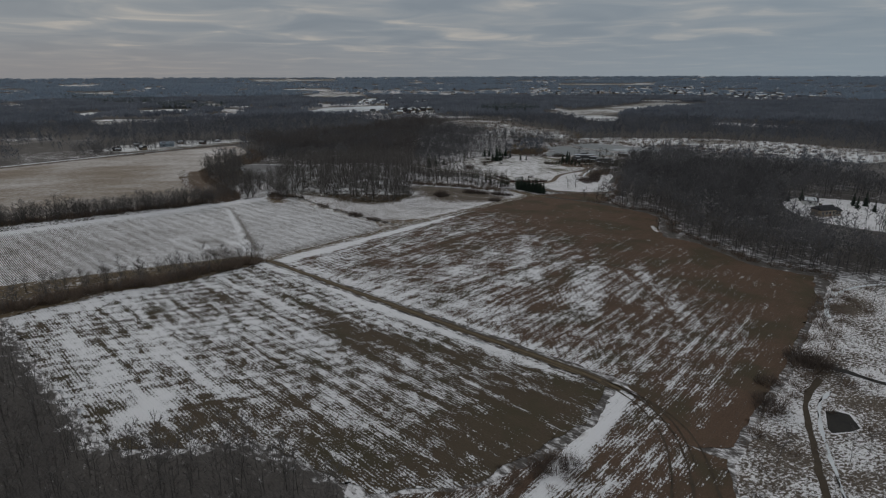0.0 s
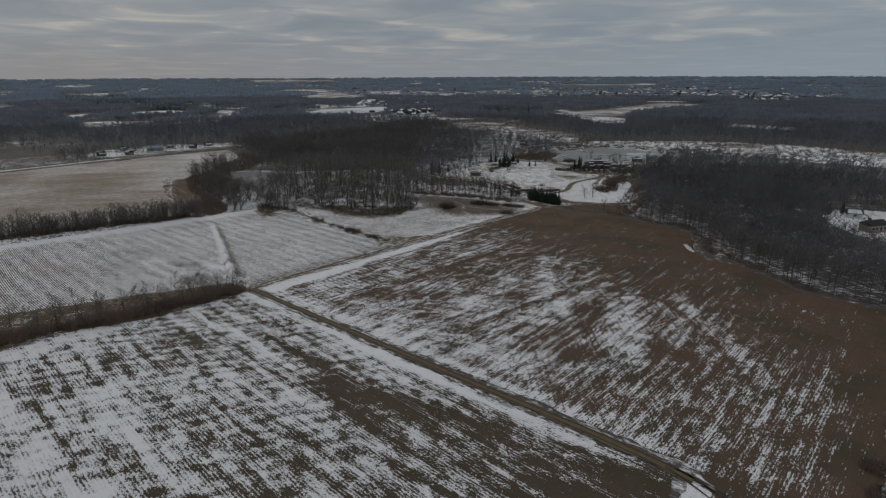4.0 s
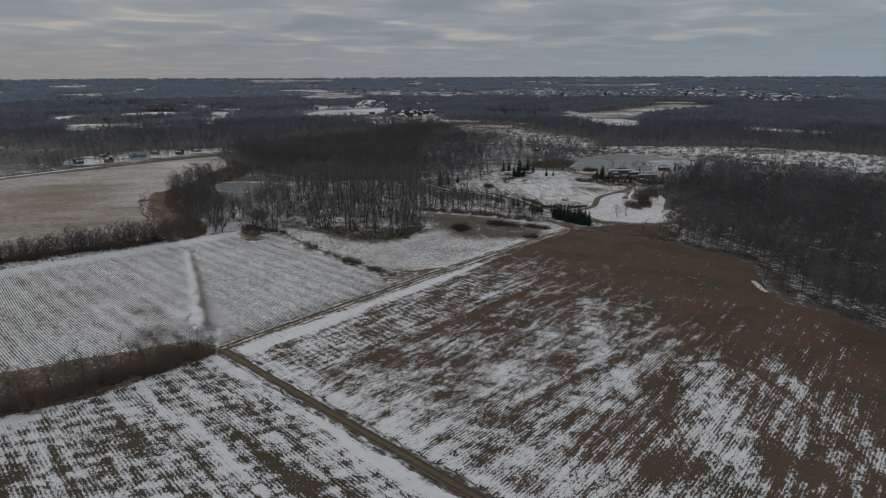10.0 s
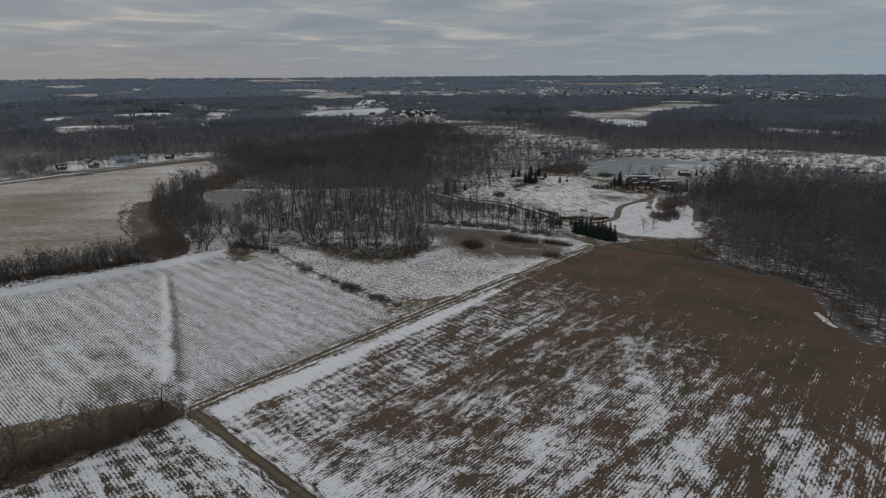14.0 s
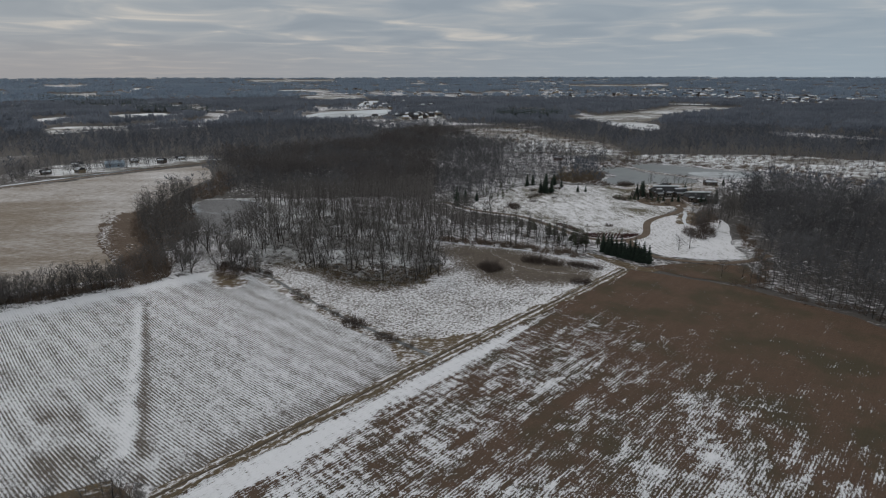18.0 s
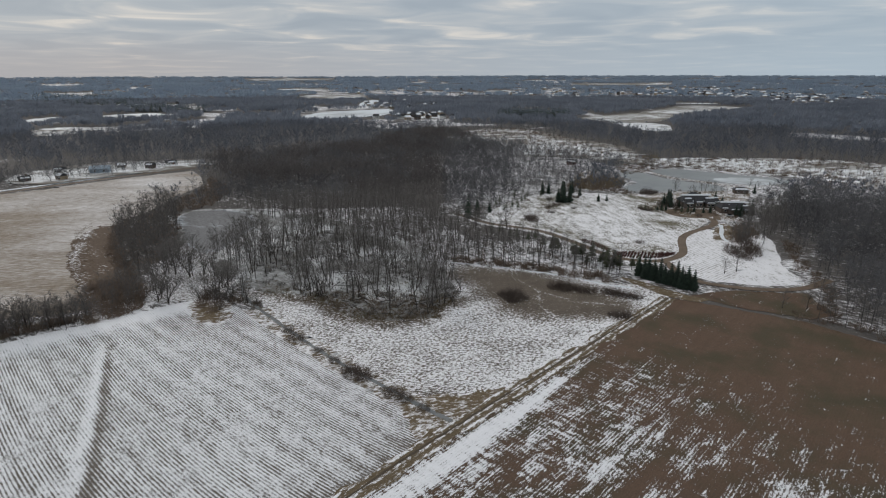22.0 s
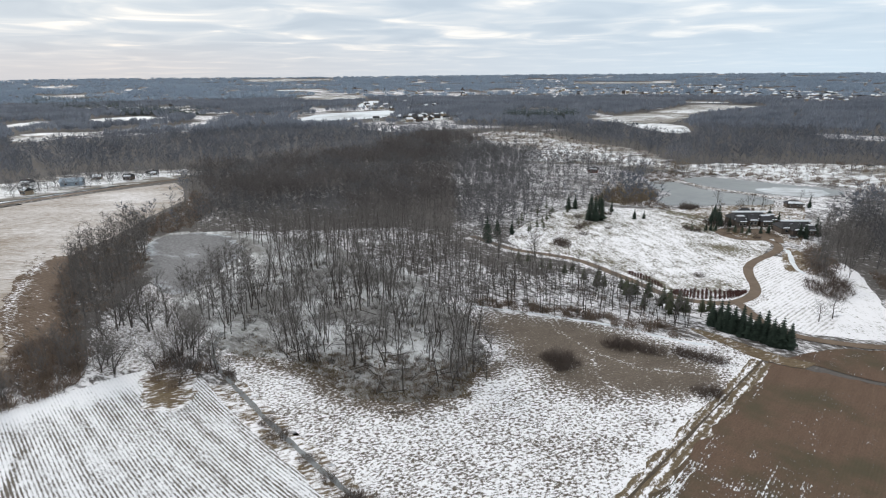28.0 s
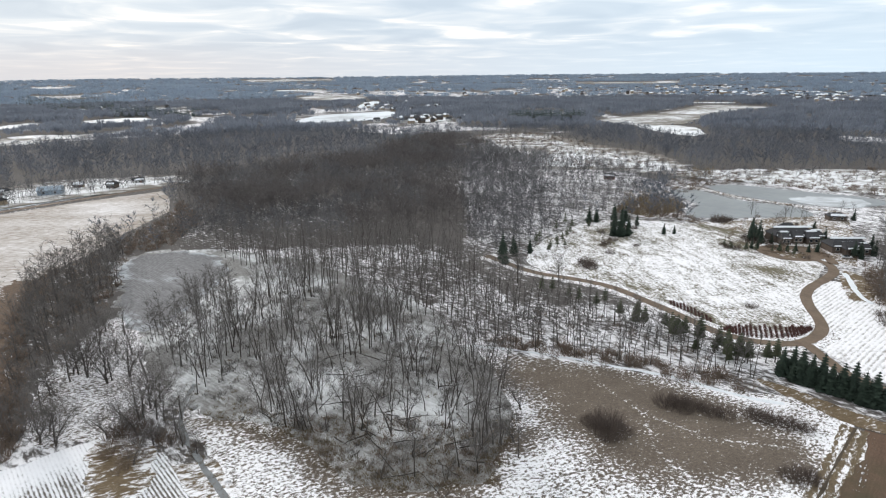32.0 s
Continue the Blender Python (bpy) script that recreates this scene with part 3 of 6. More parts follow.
P_EAST = [(-220, 134), (-150, 134.5), (-55, 136), (-42, 128), (-30, 118), (-23, 124), (-22, 175), (-25, 240), (-30, 267), (-53, 266), (-84, 286), (-100, 287), (-108, 301), (-117, 325), (-127, 332), (-167, 338), (-209, 330), (-214, 270), (-218, 212)]
P_SOUTH = [(-233, 36), (-229, 73), (-221, 92), (-219, 128.5), (-150, 129), (-56, 130), (-52, 112), (-55, 96), (-59, 77), (-73, 61), (-105, 56), (-119, 40), (-128, 32), (-180, 33)]
P_WEST = [(-222, 136), (-235, 128), (-250, 82), (-262, 40), (-300, 20), (-385, 20), (-372, 70), (-352, 176), (-345, 212), (-326, 217), (-304, 215), (-262, 211), (-221, 210)]
P_MEADOW = [(-218, 213), (-262, 216), (-304, 222), (-340, 226), (-326, 235), (-316, 240), (-304, 240), (-288, 238), (-277, 244), (-267, 257), (-275, 280), (-294, 296), (-305, 303), (-266, 320), (-240, 327), (-224, 336), (-211, 331), (-214, 280)]
P_SWAMP = [(-487, 262), (-490, 286), (-468, 306), (-420, 322), (-350, 322), (-305, 303), (-292, 296), (-272, 280), (-262, 257), (-275, 240), (-288, 234), (-304, 236), (-325, 234), (-345, 228), (-372, 228), (-413, 236), (-442, 250)]
P_ICE = rounded([(-484, 265), (-488, 284), (-468, 299), (-440, 296), (-424, 284), (-408, 262), (-392, 246), (-400, 240), (-420, 241), (-442, 251)], 2)
P_HAY = [(-380, 40), (-394, 125), (-362, 186), (-372, 195), (-436, 211), (-484, 229), (-510, 262), (-538, 290), (-568, 326), (-612, 346), (-640, 352), (-646, 300), (-643, 200), (-636, 60)]
P_LAWN = rounded([(-334, 377), (-350, 400), (-356, 456), (-346, 482), (-330, 492), (-290, 508), (-272, 500), (-268, 474), (-240, 474), (-235, 450), (-239, 425), (-233, 404), (-230, 388), (-240, 366), (-256, 366), (-280, 377), (-300, 384)], 2)
P_VINE = rounded([(-225, 372), (-208, 357), (-196, 362), (-202, 400), (-212, 430), (-225, 446), (-240, 438), (-240, 415), (-231, 396), (-231, 374)], 2)
P_YARD2 = [(-206, 358), (-184, 368), (-174, 380), (-186, 398), (-199, 440), (-207, 452), (-213, 432), (-204, 400), (-198, 372)]
P_YARD = rounded([(-78, 436), (-60, 380), (-14, 366), (22, 396), (14, 452), (-40, 458)], 2)
P_TRI = [(-53, 131), (-42, 128), (-30, 118), (-22, 119), (-14, 97), (-4, 72), (-22, 40), (-60, 40), (-73, 58), (-58, 77), (-51, 96), (-50, 112)]
P_SCRUB = [(-20, 118), (-14, 96), (40, 60), (90, 200), (60, 300), (-24, 266), (-20, 178)]


W_SWAMP_BACK = [(-398, 300), (-360, 316), (-318, 308), (-306, 306), (-300, 330), (-322, 346), (-358, 364), (-400, 372), (-440, 330), (-470, 304), (-445, 298)]
W_PATH = [(-306, 306), (-266, 323), (-246, 331), (-234, 336), (-238, 347), (-256, 350), (-282, 352), (-298, 354), (-316, 348), (-305, 330)]
W_GAP = [(-512, 272), (-563, 326), (-600, 348), (-530, 330), (-492, 292), (-489, 272)]
W_LEFT = [(-354, 190), (-372, 198), (-436, 214), (-482, 232), (-506, 262), (-512, 272), (-489, 270), (-444, 250), (-425, 238), (-405, 222), (-385, 206), (-362, 198)]
P_STRIP = [(-350, 200), (-362, 199), (-385, 208), (-405, 224), (-420, 240), (-400, 241), (-372, 231), (-352, 230), (-344, 222), (-344, 212)]
W_BACK = [(-490, 288), (-530, 332), (-640, 356), (-652, 430), (-640, 560), (-700, 752), (-600, 700), (-520, 560), (-440, 460), (-372, 384), (-400, 374), (-440, 332)]
W_SPARSE = [(-372, 384), (-440, 460), (-520, 560), (-600, 700), (-545, 662), (-424, 662), (-360, 610), (-356, 540), (-346, 484), (-357, 470), (-354, 400), (-352, 384)]
W_EAST = [(-158, 346), (-126, 340), (-112, 330), (-92, 297), (-53, 274), (-28, 276), (12, 300), (90, 420), (90, 500), (-28, 510), (-93, 545), (-160, 548), (-202, 562), (-222, 524), (-203, 480), (-192, 440), (-177, 402), (-162, 378)]
W_SW = [(-236, 30), (-180, 30), (-130, 28), (-118, 38), (-104, 53), (-74, 58), (-60, 40), (-60, -10), (-130, -20), (-260, -10)]


def streak(line, wide, x, y, seed, scale=5.0):
    """Blown snow along a line, broken by noise."""
    return np.clip(1.5 - line_dist(line, x, y) / wide, 0, 1) * (2.0 * fbm(x, y, scale, seed) - 0.2)


def snow_east(x, y):
    s = 0.330 + 0.30 * (fbm(x, y, 15, 31) - 0.5)
    # snowy western and southern thirds
    s += 0.05 * np.clip((-150 - x) / 30, 0, 1) * np.clip((238 - y) / 40, 0, 1) + 0.13 * np.clip((172 - y) / 25, 0, 1) * np.clip((-92 - x) / 12, 0, 1)
    s += 0.30 * np.clip(1.4 - line_dist([(-182, 264), (-184.6, 235), (-185, 213), (-185.3, 190), (-186.5, 174)], x, y) / 0.9, 0, 1) * (0.3 + fbm(x, y, 9, 34))
    s -= 0.34 * np.clip(1.5 - line_dist([(-176, 238), (-178, 213), (-181, 182), (-182, 160)], x, y) / 1.9, 0, 1)
    # drifts that lie slantwise over the rows
    s += 0.34 * streak([(-152, 241), (-146, 228), (-139, 216), (-132, 206), (-122, 197), (-124, 180), (-126, 160)], 4.6, x, y, 36)
    s += 0.30 * streak([(-115, 192), (-117, 174), (-118, 160)], 2.0, x, y, 62)
    s += 0.30 * streak([(-131, 197), (-134, 176), (-137, 160)], 1.5, x, y, 63)
    s += 0.26 * streak([(-117, 228), (-119, 214), (-118, 200)], 2.4, x, y, 64)
    s += 0.22 * streak([(-147, 205), (-146, 187), (-149, 172)], 4.0, x, y, 65)
    s += 0.36 * streak([(-106, 215), (-100, 203), (-92, 190), (-84, 174)], 5.6, x, y, 38)
    s += 0.24 * streak([(-88, 230), (-82, 219), (-74, 208), (-62, 202), (-56, 188)], 3.6, x, y, 40)
    s += blobs(x, y, [(-130, 137, 75, 2.4, 0.35), (-149, 144, 8, 5, 0.26), (-175, 148, 8, 5, 0.16), (-188, 136, 10, 3, 0.2), (-142, 178, 9, 10, 0.16), (-168, 186, 8, 14, 0.10), (-119, 148, 12, 6, 0.16), (-101, 155, 8, 6, 0.14), (-205, 160, 8, 25, 0.1), (-94, 196, 6, 8, 0.14),
                      (-128, 157, 6, 3.5, -0.34), (-131, 174, 2.5, 10, -0.24), (-178, 161, 6, 5, -0.40), (-184, 145, 7, 3.5, -0.34), (-206, 146, 6, 3.5, -0.30), (-153, 156, 5, 3, -0.3), (-97, 164, 7, 7, -0.28), (-75, 183, 7, 8, -0.34), (-169, 200, 8, 10, -0.20), (-112, 200, 3.5, 12, -0.24), (-110, 178, 4, 8, -0.2), (-122, 166, 3, 5, -0.3)])
    s -= 0.42 * np.clip(1.3 - line_dist([(-105, 190), (-109, 206), (-109.5, 216), (-102.5, 225), (-94, 224), (-86, 218), (-73, 206), (-62, 192), (-52, 178)], x, y) / 1.0, 0, 1)
    s -= 0.32 * np.clip((y + 0.40 * x - 165) / 45, 0, 1) + 0.16 * np.clip((y - 265) / 25, 0, 1)
    # the drift that lies along the western margin, thinning northwards
    off = np.interp(y, [131, 165, 212, 270, 329], [-217, -214.5, -213.0, -210.5, -206.5])
    wide = np.interp(y, [131, 165, 215, 250, 329], [4.0, 4.6, 3.2, 1.8, 1.4])
    s += 0.62 * np.clip(1.7 - np.abs(x - off - wide * 0.3) / wide * 1.5, 0, 1) * np.clip(1.35 - (y - 131) / 300, 0.6, 1)
    d = to_edge(P_EAST, x, y)[0]
    s -= 0.40 * np.clip(1.2 - d / 12, 0, 1) * ((y > 250) | (x > -50))
    return s


def snow_south(x, y):
    n = fbm(x, y, 14, 37)
    s = 0.53 + 0.22 * (n - 0.5) - 0.12 * np.clip((x + 160) / 80, 0, 1)
    band = np.sin(y / 7.5 * 6.28 + 2 * fbm(x, y, 60, 41))
    s += 0.07 * band
    s += 0.36 * streak([(-108, 105), (-92, 101.5), (-74, 99)], 1.6, x, y, 66) + 0.30 * streak([(-186, 64), (-160, 62.5), (-131, 63)], 2.4, x, y, 67)
    s += 0.34 * streak([(-200, 45), (-172, 46), (-150, 42)], 3.0, x, y, 68) + 0.28 * streak([(-200, 106), (-170, 105), (-148, 106)], 2.0, x, y, 69)
    s += blobs(x, y, [(-226, 85, 5, 60, 0.5), (-137, 43, 5, 6, 0.9), (-142, 49, 5, 4, 0.5), (-156, 33, 8, 4, 0.3), (-146, 39, 4, 4, -0.3), (-124, 46, 5, 12, -0.32), (-140, 127.5, 75, 2.6, 0.6), (-136, 106, 12, 4.0, -0.62), (-118, 111, 12, 4.0, -0.5), (-122, 102, 12, 4, -0.35), (-98, 117, 12, 4, -0.4), (-158, 112, 14, 2.2, -0.4), (-196, 95, 14, 3, -0.25), (-64, 100, 16, 17, -0.55),
                      (-212, 42, 7, 4, -0.3), (-194, 53, 7, 3, -0.25), (-93, 102, 8, 3, -0.2), (-60, 120, 8, 10, -0.3), (-90, 66, 24, 9, -0.18), (-190, 50, 30, 14, 0.10), (-122, 120, 20, 2, 0.2), (-99, 75, 10, 5, 0.16)])
    return s


def snow_west(x, y):
    s = 0.605 + 0.18 * (fbm(x, y, 17, 43) - 0.5)
    tram = line_dist([(-330, 172.5), (-290, 156), (-262, 143), (-242, 134)], x, y)
    bare = line_dist([(-328, 173.5), (-288, 157.6), (-260, 145.8), (-238, 136.5)], x, y)
    wide = 0.8 + 1.1 * np.clip((x + 345) / 85, 0, 1)
    s += (0.05 + 0.55 * fbm(x, y, 7, 44)) * np.exp(-(tram / wide) ** 2) - (0.2 + 0.34 * fbm(x, y, 9, 46)) * np.exp(-(bare / (0.7 + 0.4 * wide)) ** 2) * (tram > 1.1)
    d = to_edge(P_WEST, x, y)[0]
    s += 0.45 * np.clip(1.5 - d / 9, 0, 1) * (x < -330)
    # the brown headland beside the margin
    s -= 0.26 * np.clip(1.25 - line_dist(EDGE, x, y) / 10, 0, 1) * (0.4 + 1.1 * fbm(x, y, 6, 48))
    s += blobs(x, y, [(-246, 122, 8, 8, -0.22), (-271, 128, 5, 3, -0.28), (-266, 131, 4, 2.5, -0.2), (-259, 130, 4, 2.5, -0.25), (-251, 122, 5, 4, -0.25), (-256, 136, 6, 3, 0.2), (-280, 120, 12, 6, 0.12), (-310, 70, 55, 45, -0.13)])
    return s


def snow_meadow(x, y):
    s = 0.56 + 0.16 * (fbm(x, y, 14, 47) - 0.5)
    hollow = [(-290, 298), (-288, 308), (-261, 319), (-240, 319), (-226, 314), (-215, 312), (-216, 302), (-228, 291), (-243, 281), (-252, 281), (-264, 286), (-277, 291)]
    deep = np.where(inside(hollow, x, y), 1.0, -1.0) * to_edge(hollow, x, y)[0]
    s -= 0.47 * np.clip((deep + 7) / 13, 0, 1)
    s += blobs(x, y, [(-277, 285, 3, 2.5, 0.4), (-257, 306, 30, 11, -0.12), (-288, 290, 8, 8, -0.1), (-226, 218, 7, 5, -0.4), (-280, 291, 10, 6, 0.1)])
    s -= 0.30 * np.clip(1.3 - line_dist([(-345, 228), (-325, 235), (-304, 239), (-288, 237), (-276, 243), (-266, 257), (-274, 282)], x, y) / 6, 0, 1) * (fbm(x, y, 7, 49) > 0.42)
    s += 0.3 * np.clip(1.2 - line_dist(FOOTPATH, x, y) / 1.6, 0, 1) + 0.2 * np.clip(1.2 - line_dist(EDGE, x, y) / 8, 0, 1)
    s += 0.35 * np.clip(1 - line_dist([(-270, 310), (-252, 303), (-236, 302), (-222, 310)], x, y) / 1.2, 0, 1)
    s += 0.35 * np.clip(1 - line_dist([(-252, 303), (-243, 290), (-232, 284)], x, y) / 1.0, 0, 1)
    return s


def snow_lawn(x, y):
    return 0.545 + 0.38 * (fbm(x, y, 24, 53) - 0.5) + 0.16 * (fbm(x, y, 7, 54) - 0.5) + blobs(x, y, [(-270, 474, 12, 8, -0.34), (-253, 442, 10, 5, -0.34), (-286, 503, 12, 9, -0.42), (-300, 505, 30, 8, -0.24), (-262, 374, 10, 6, -0.36), (-326, 438, 7, 14, -0.2), (-338, 455, 6, 12, -0.2), (-290, 388, 14, 4, -0.16), (-244, 420, 8, 14, 0.1)])


def even(level, amp=0.3, scale=30, seed=59):
    return lambda x, y: level + amp * (fbm(x, y, scale, seed) - 0.5)


VILLAGES = [(-705, 2290, 170, 110), (-480, 2150, 90, 130), (-850, 2750, 200, 120), (-1190, 1240, 60, 60), (-930, 965, 40, 40), (-1560, 1900, 320, 160), (-1180, 2300, 240, 160), (-1750, 760, 110, 80), (-1400, 1330, 60, 60)]


def open_land(x, y):
    """Where the far country lies open: broad, uneven clearings, and gardens round the villages."""
    r = np.hypot(x - CX, y - CY)
    n = fbm(x, y, 210, 71, 4)
    strips = fbm(x * 0.45 - y * 0.35, x * 0.9 + y * 1.1, 120, 72, 3)
    n = n - 0.5 * np.clip((0.33 - strips) / 0.06, 0, 1) * (r > 1050)
    yards = sum(np.exp(-((x - vx) / (1.5 * sx)) ** 2 - ((y - vy) / (1.5 * sy)) ** 2) for vx, vy, sx, sy in VILLAGES)
    return n - 0.5 * np.clip(yards, 0, 1) * (fbm(x, y, 45, 73, 2) > 0.47)


def build_ground():
    r = np.r_[0.01, np.arange(5, 500, 5), np.arange(500, 900, 10), np.geomspace(912, 4960, 130)]
    a = np.linspace(0, 2 * np.pi, 541)[:-1]
    R, A = np.meshgrid(r, a, indexing="ij")
    x, y = CX + (R * np.cos(A)).ravel(), CY + (R * np.sin(A)).ravel()
    i = np.arange(R.size).reshape(R.shape)
    j = np.roll(i, -1, 1)
    f = np.stack([i[:-1], i[1:], j[1:], j[:-1]], -1).reshape(-1, 4)
    s = np.where(R.ravel() > 650, 0.02, np.where(R.ravel() > 330, 0.2, 0.46)) + 0.45 * (fbm(x, y, 60, 3) - 0.5)
    for p, level in ((W_BACK, 0.20), (W_EAST, 0.22), (W_LEFT, 0.22), (W_PATH, 0.48), (W_SW, 0.06), (W_SWAMP_BACK, 0.50), (W_SPARSE, 0.46), (P_STRIP, 0.5)):
        s = np.where(inside(p, x, y), level + 0.35 * (fbm(x, y, 40, 3) - 0.5), s)
    s = np.where(inside([(-366, 640), (-350, 500), (-300, 496), (-225, 440), (-214, 452), (-222, 524), (-205, 570), (-120, 660), (-230, 690), (-330, 668)], x, y), 0.46 + 0.5 * (fbm(x, y, 30, 4) - 0.5), s)
    edge_d = line_dist([(-206, 333), (-167, 341), (-126, 336), (-110, 318), (-98, 291), (-84, 290), (-53, 270), (-28, 270), (-20, 240), (-18, 175)], x, y)
    s = s - 0.25 * np.clip(1.5 - edge_d / 4, 0, 1) + 0.14 * inside(W_EAST, x, y) * np.clip(1.6 - edge_d / 14, 0, 1) * (edge_d > 4)
    far = np.clip((R.ravel() - 650) / 250, 0, 1)
    s = s + far * 0.5 * np.clip((0.38 - open_land(x, y)) / 0.05, 0, 1)
    z = land(x, y) - 0.02
    tagged(new("ground", mesh("ground", np.stack([x, y, z], -1), f, M_FLOOR, {"snow": s}, True)),
           "leaf litter and dead grass under patchy snow", "ground", kind="structure")


build_ground()
patch("field_east", P_EAST, 1.1, M_EAST, 0.10, snow_east, label="ploughed brown field with broken streaks of snow")
patch("field_south", P_SOUTH, 1.1, M_SOUTH, 0.10, snow_south, label="stubble field striped with thin drifted snow")
patch("field_west", P_WEST, 1.1, M_WEST, 0.10, snow_west, label="row-crop stubble field with snow lying between rows")
patch("meadow", P_MEADOW, 1.4, M_MEADOW, 0.10, snow_meadow, label="tussocky meadow mottled with snow and wet grass", category="meadow")
patch("field_hay", P_HAY, 4.0, M_HAY, 0.10, lambda x, y: 0.26 + 0.12 * np.clip((y - 150) / 90, 0, 1) + 0.5 * (fbm(x, y, 60, 59) - 0.5), label="pale tan hay field dusted with snow")
M_SWAMPFLOOR = field_material("swamp_ice_and_litter", (0.17, 0.162, 0.152), (0.32, 0.315, 0.31), snow=(0.74, 0.75, 0.76), row_amp=0.0, stretch=0.8, patch=0.4, patch_scale=0.07, fine=0.3, fine_scale=0.5, edge=0.2)
patch("swamp_floor", P_SWAMP, 2.0, M_SWAMPFLOOR, 0.06, lambda x, y: 0.44 + 0.7 * (fbm(x, y, 14, 59) - 0.5) + blobs(x, y, [(-288, 247, 20, 9, -0.30), (-274, 262, 8, 12, -0.2)]), ragged=2.6, label="frozen swamp floor of grey ice, litter and snow", category="swamp")
patch("lawn", P_LAWN, 2.5, M_LAWN, 0.10, snow_lawn, label="large sloping lawn mostly under snow", category="lawn")
patch("vineyard_ground", P_VINE, 2.0, M_VINE, 0.12, even(0.66, 0.2, 15), label="snowy plot with closely spaced curved rows", category="ground")
patch("yard_strip", P_YARD2, 2.0, M_LAWN, 0.10, even(0.78, 0.2, 15), label="snow-covered clearing beside the wood", category="ground")
patch("house_yard", P_YARD, 3.0, M_LAWN, 0.10, even(0.82, 0.2, 20), label="snow-covered yard round a house in the wood", category="ground")
patch("field_corner", P_TRI, 1.1, M_EAST, 0.08, lambda x, y: 0.34 + 0.3 * (fbm(x, y, 9, 61) - 0.5) - 0.4 * np.clip((x + 0.4 * y - 10) / 14, 0, 1) + 0.8 * np.clip(1.5 - line_dist([(-50.5, 128), (-47, 84), (-44, 60)], x, y) / 2.6, 0, 1), label="small corner of ploughed ground with snow streaks")
patch("snow_strip", P_STRIP, 1.4, M_MEADOW, 0.09, even(0.60, 0.5, 10), 1.4, "snowy open strip between wood and swamp", "ground")
patch("snow_drift", [(-113, 303), (-110, 298), (-106, 293), (-105, 294.5), (-109, 300), (-112, 305)], 0.7, M_MEADOW, 0.16, even(0.66, 0.2, 4), 0.9, "small drift of snow at the wood's edge", "snow")
patch("scrub_ground", P_SCRUB, 2.0, M_MEADOW, 0.06, lambda x, y: 0.48 + 1.1 * (fbm(x, y, 13, 107) - 0.5) + blobs(x, y, [(-1, 139, 5, 9, 0.4), (-2, 167, 9, 6, -0.5), (14, 172, 14, 5, -0.4), (-6, 192, 8, 6, -0.25), (-16, 180, 6, 5, -0.4)]), label="rough scrubby grass half under snow", category="ground")


def ice(name, poly, mat, z, label):
    p = np.asarray(poly, float)
    bm = bmesh.new()
    bm.faces.new([bm.verts.new((px_, py_, float(land(px_, py_)) + z)) for px_, py_ in p])
    bmesh.ops.triangulate(bm, faces=bm.faces[:])
    ob = new(name, from_bm(name, bm, mat))
    if ob.data.polygons[0].normal.z < 0:
        ob.data.flip_normals()
    return tagged(ob, label, "water", kind="structure")


M_ICEFIELD = field_material("swamp_ice_sheet", (0.145, 0.142, 0.145), (0.255, 0.252, 0.258), snow=(0.60, 0.64, 0.68), row_amp=0.0, stretch=0.6, patch=0.5, patch_scale=0.05, fine=0.35, fine_scale=0.3, edge=0.22)
patch("swamp_ice", P_ICE, 2.0, M_ICEFIELD, 0.2, lambda x, y: 0.12 + 0.3 * (fbm(x, y, 14, 73) - 0.5) + 0.4 * np.clip(1 - to_edge(P_ICE, x, y)[0] / 7, 0, 1) * (fbm(x, y, 18, 75) > 0.42), 2.2, "open sheet of dull grey swamp ice", "water")
ice("pond_1", rounded([(-352, 594), (-335, 603), (-318, 590), (-302, 582), (-280, 582), (-264, 580), (-254, 562), (-275, 545), (-298, 522), (-312, 515), (-320, 530), (-316, 552), (-328, 562), (-345, 575)], 2), M_POND, 0.16, "frozen pond with smooth grey ice")
ice("pond_2", rounded([(-338, 614), (-322, 642), (-280, 640), (-232, 646), (-225, 625), (-244, 602), (-270, 592), (-305, 596)], 2), M_POND, 0.16, "second frozen pond behind a narrow bank")
patch("pond_snow", rounded([(-284, 603), (-262, 634), (-236, 634), (-236, 606), (-252, 594)], 2), 2.0, M_LAKE, 0.2, lambda x, y: 0.52 + 0.2 * (fbm(x, y, 12, 108) - 0.5), 1.5, "smooth snow lying on the far end of the pond", "snow")
patch("pool_rim", [(-9.8, 155.7), (-7.6, 157.2), (-4.5, 157.7), (-1.4, 151.9), (-2.9, 148.8), (-6.7, 144.5), (-7.9, 146.2)], 0.5, M_MEADOW, 0.13, even(0.78, 0.2, 3), 0.3, "snow along the edge of the dark pool", "snow")
ice("ditch_pond", [(-9.5, 154.8), (-7.6, 156.1), (-4.8, 156.6), (-2.0, 151.4), (-3.4, 148.6), (-6.8, 144.8), (-7.8, 146.3)], M_DARKWATER, 0.16, "small dark open pool with snowy banks")


def strip(name, mesh_data, label, category):
    return tagged(new(name, mesh_data), label, category, kind="structure")


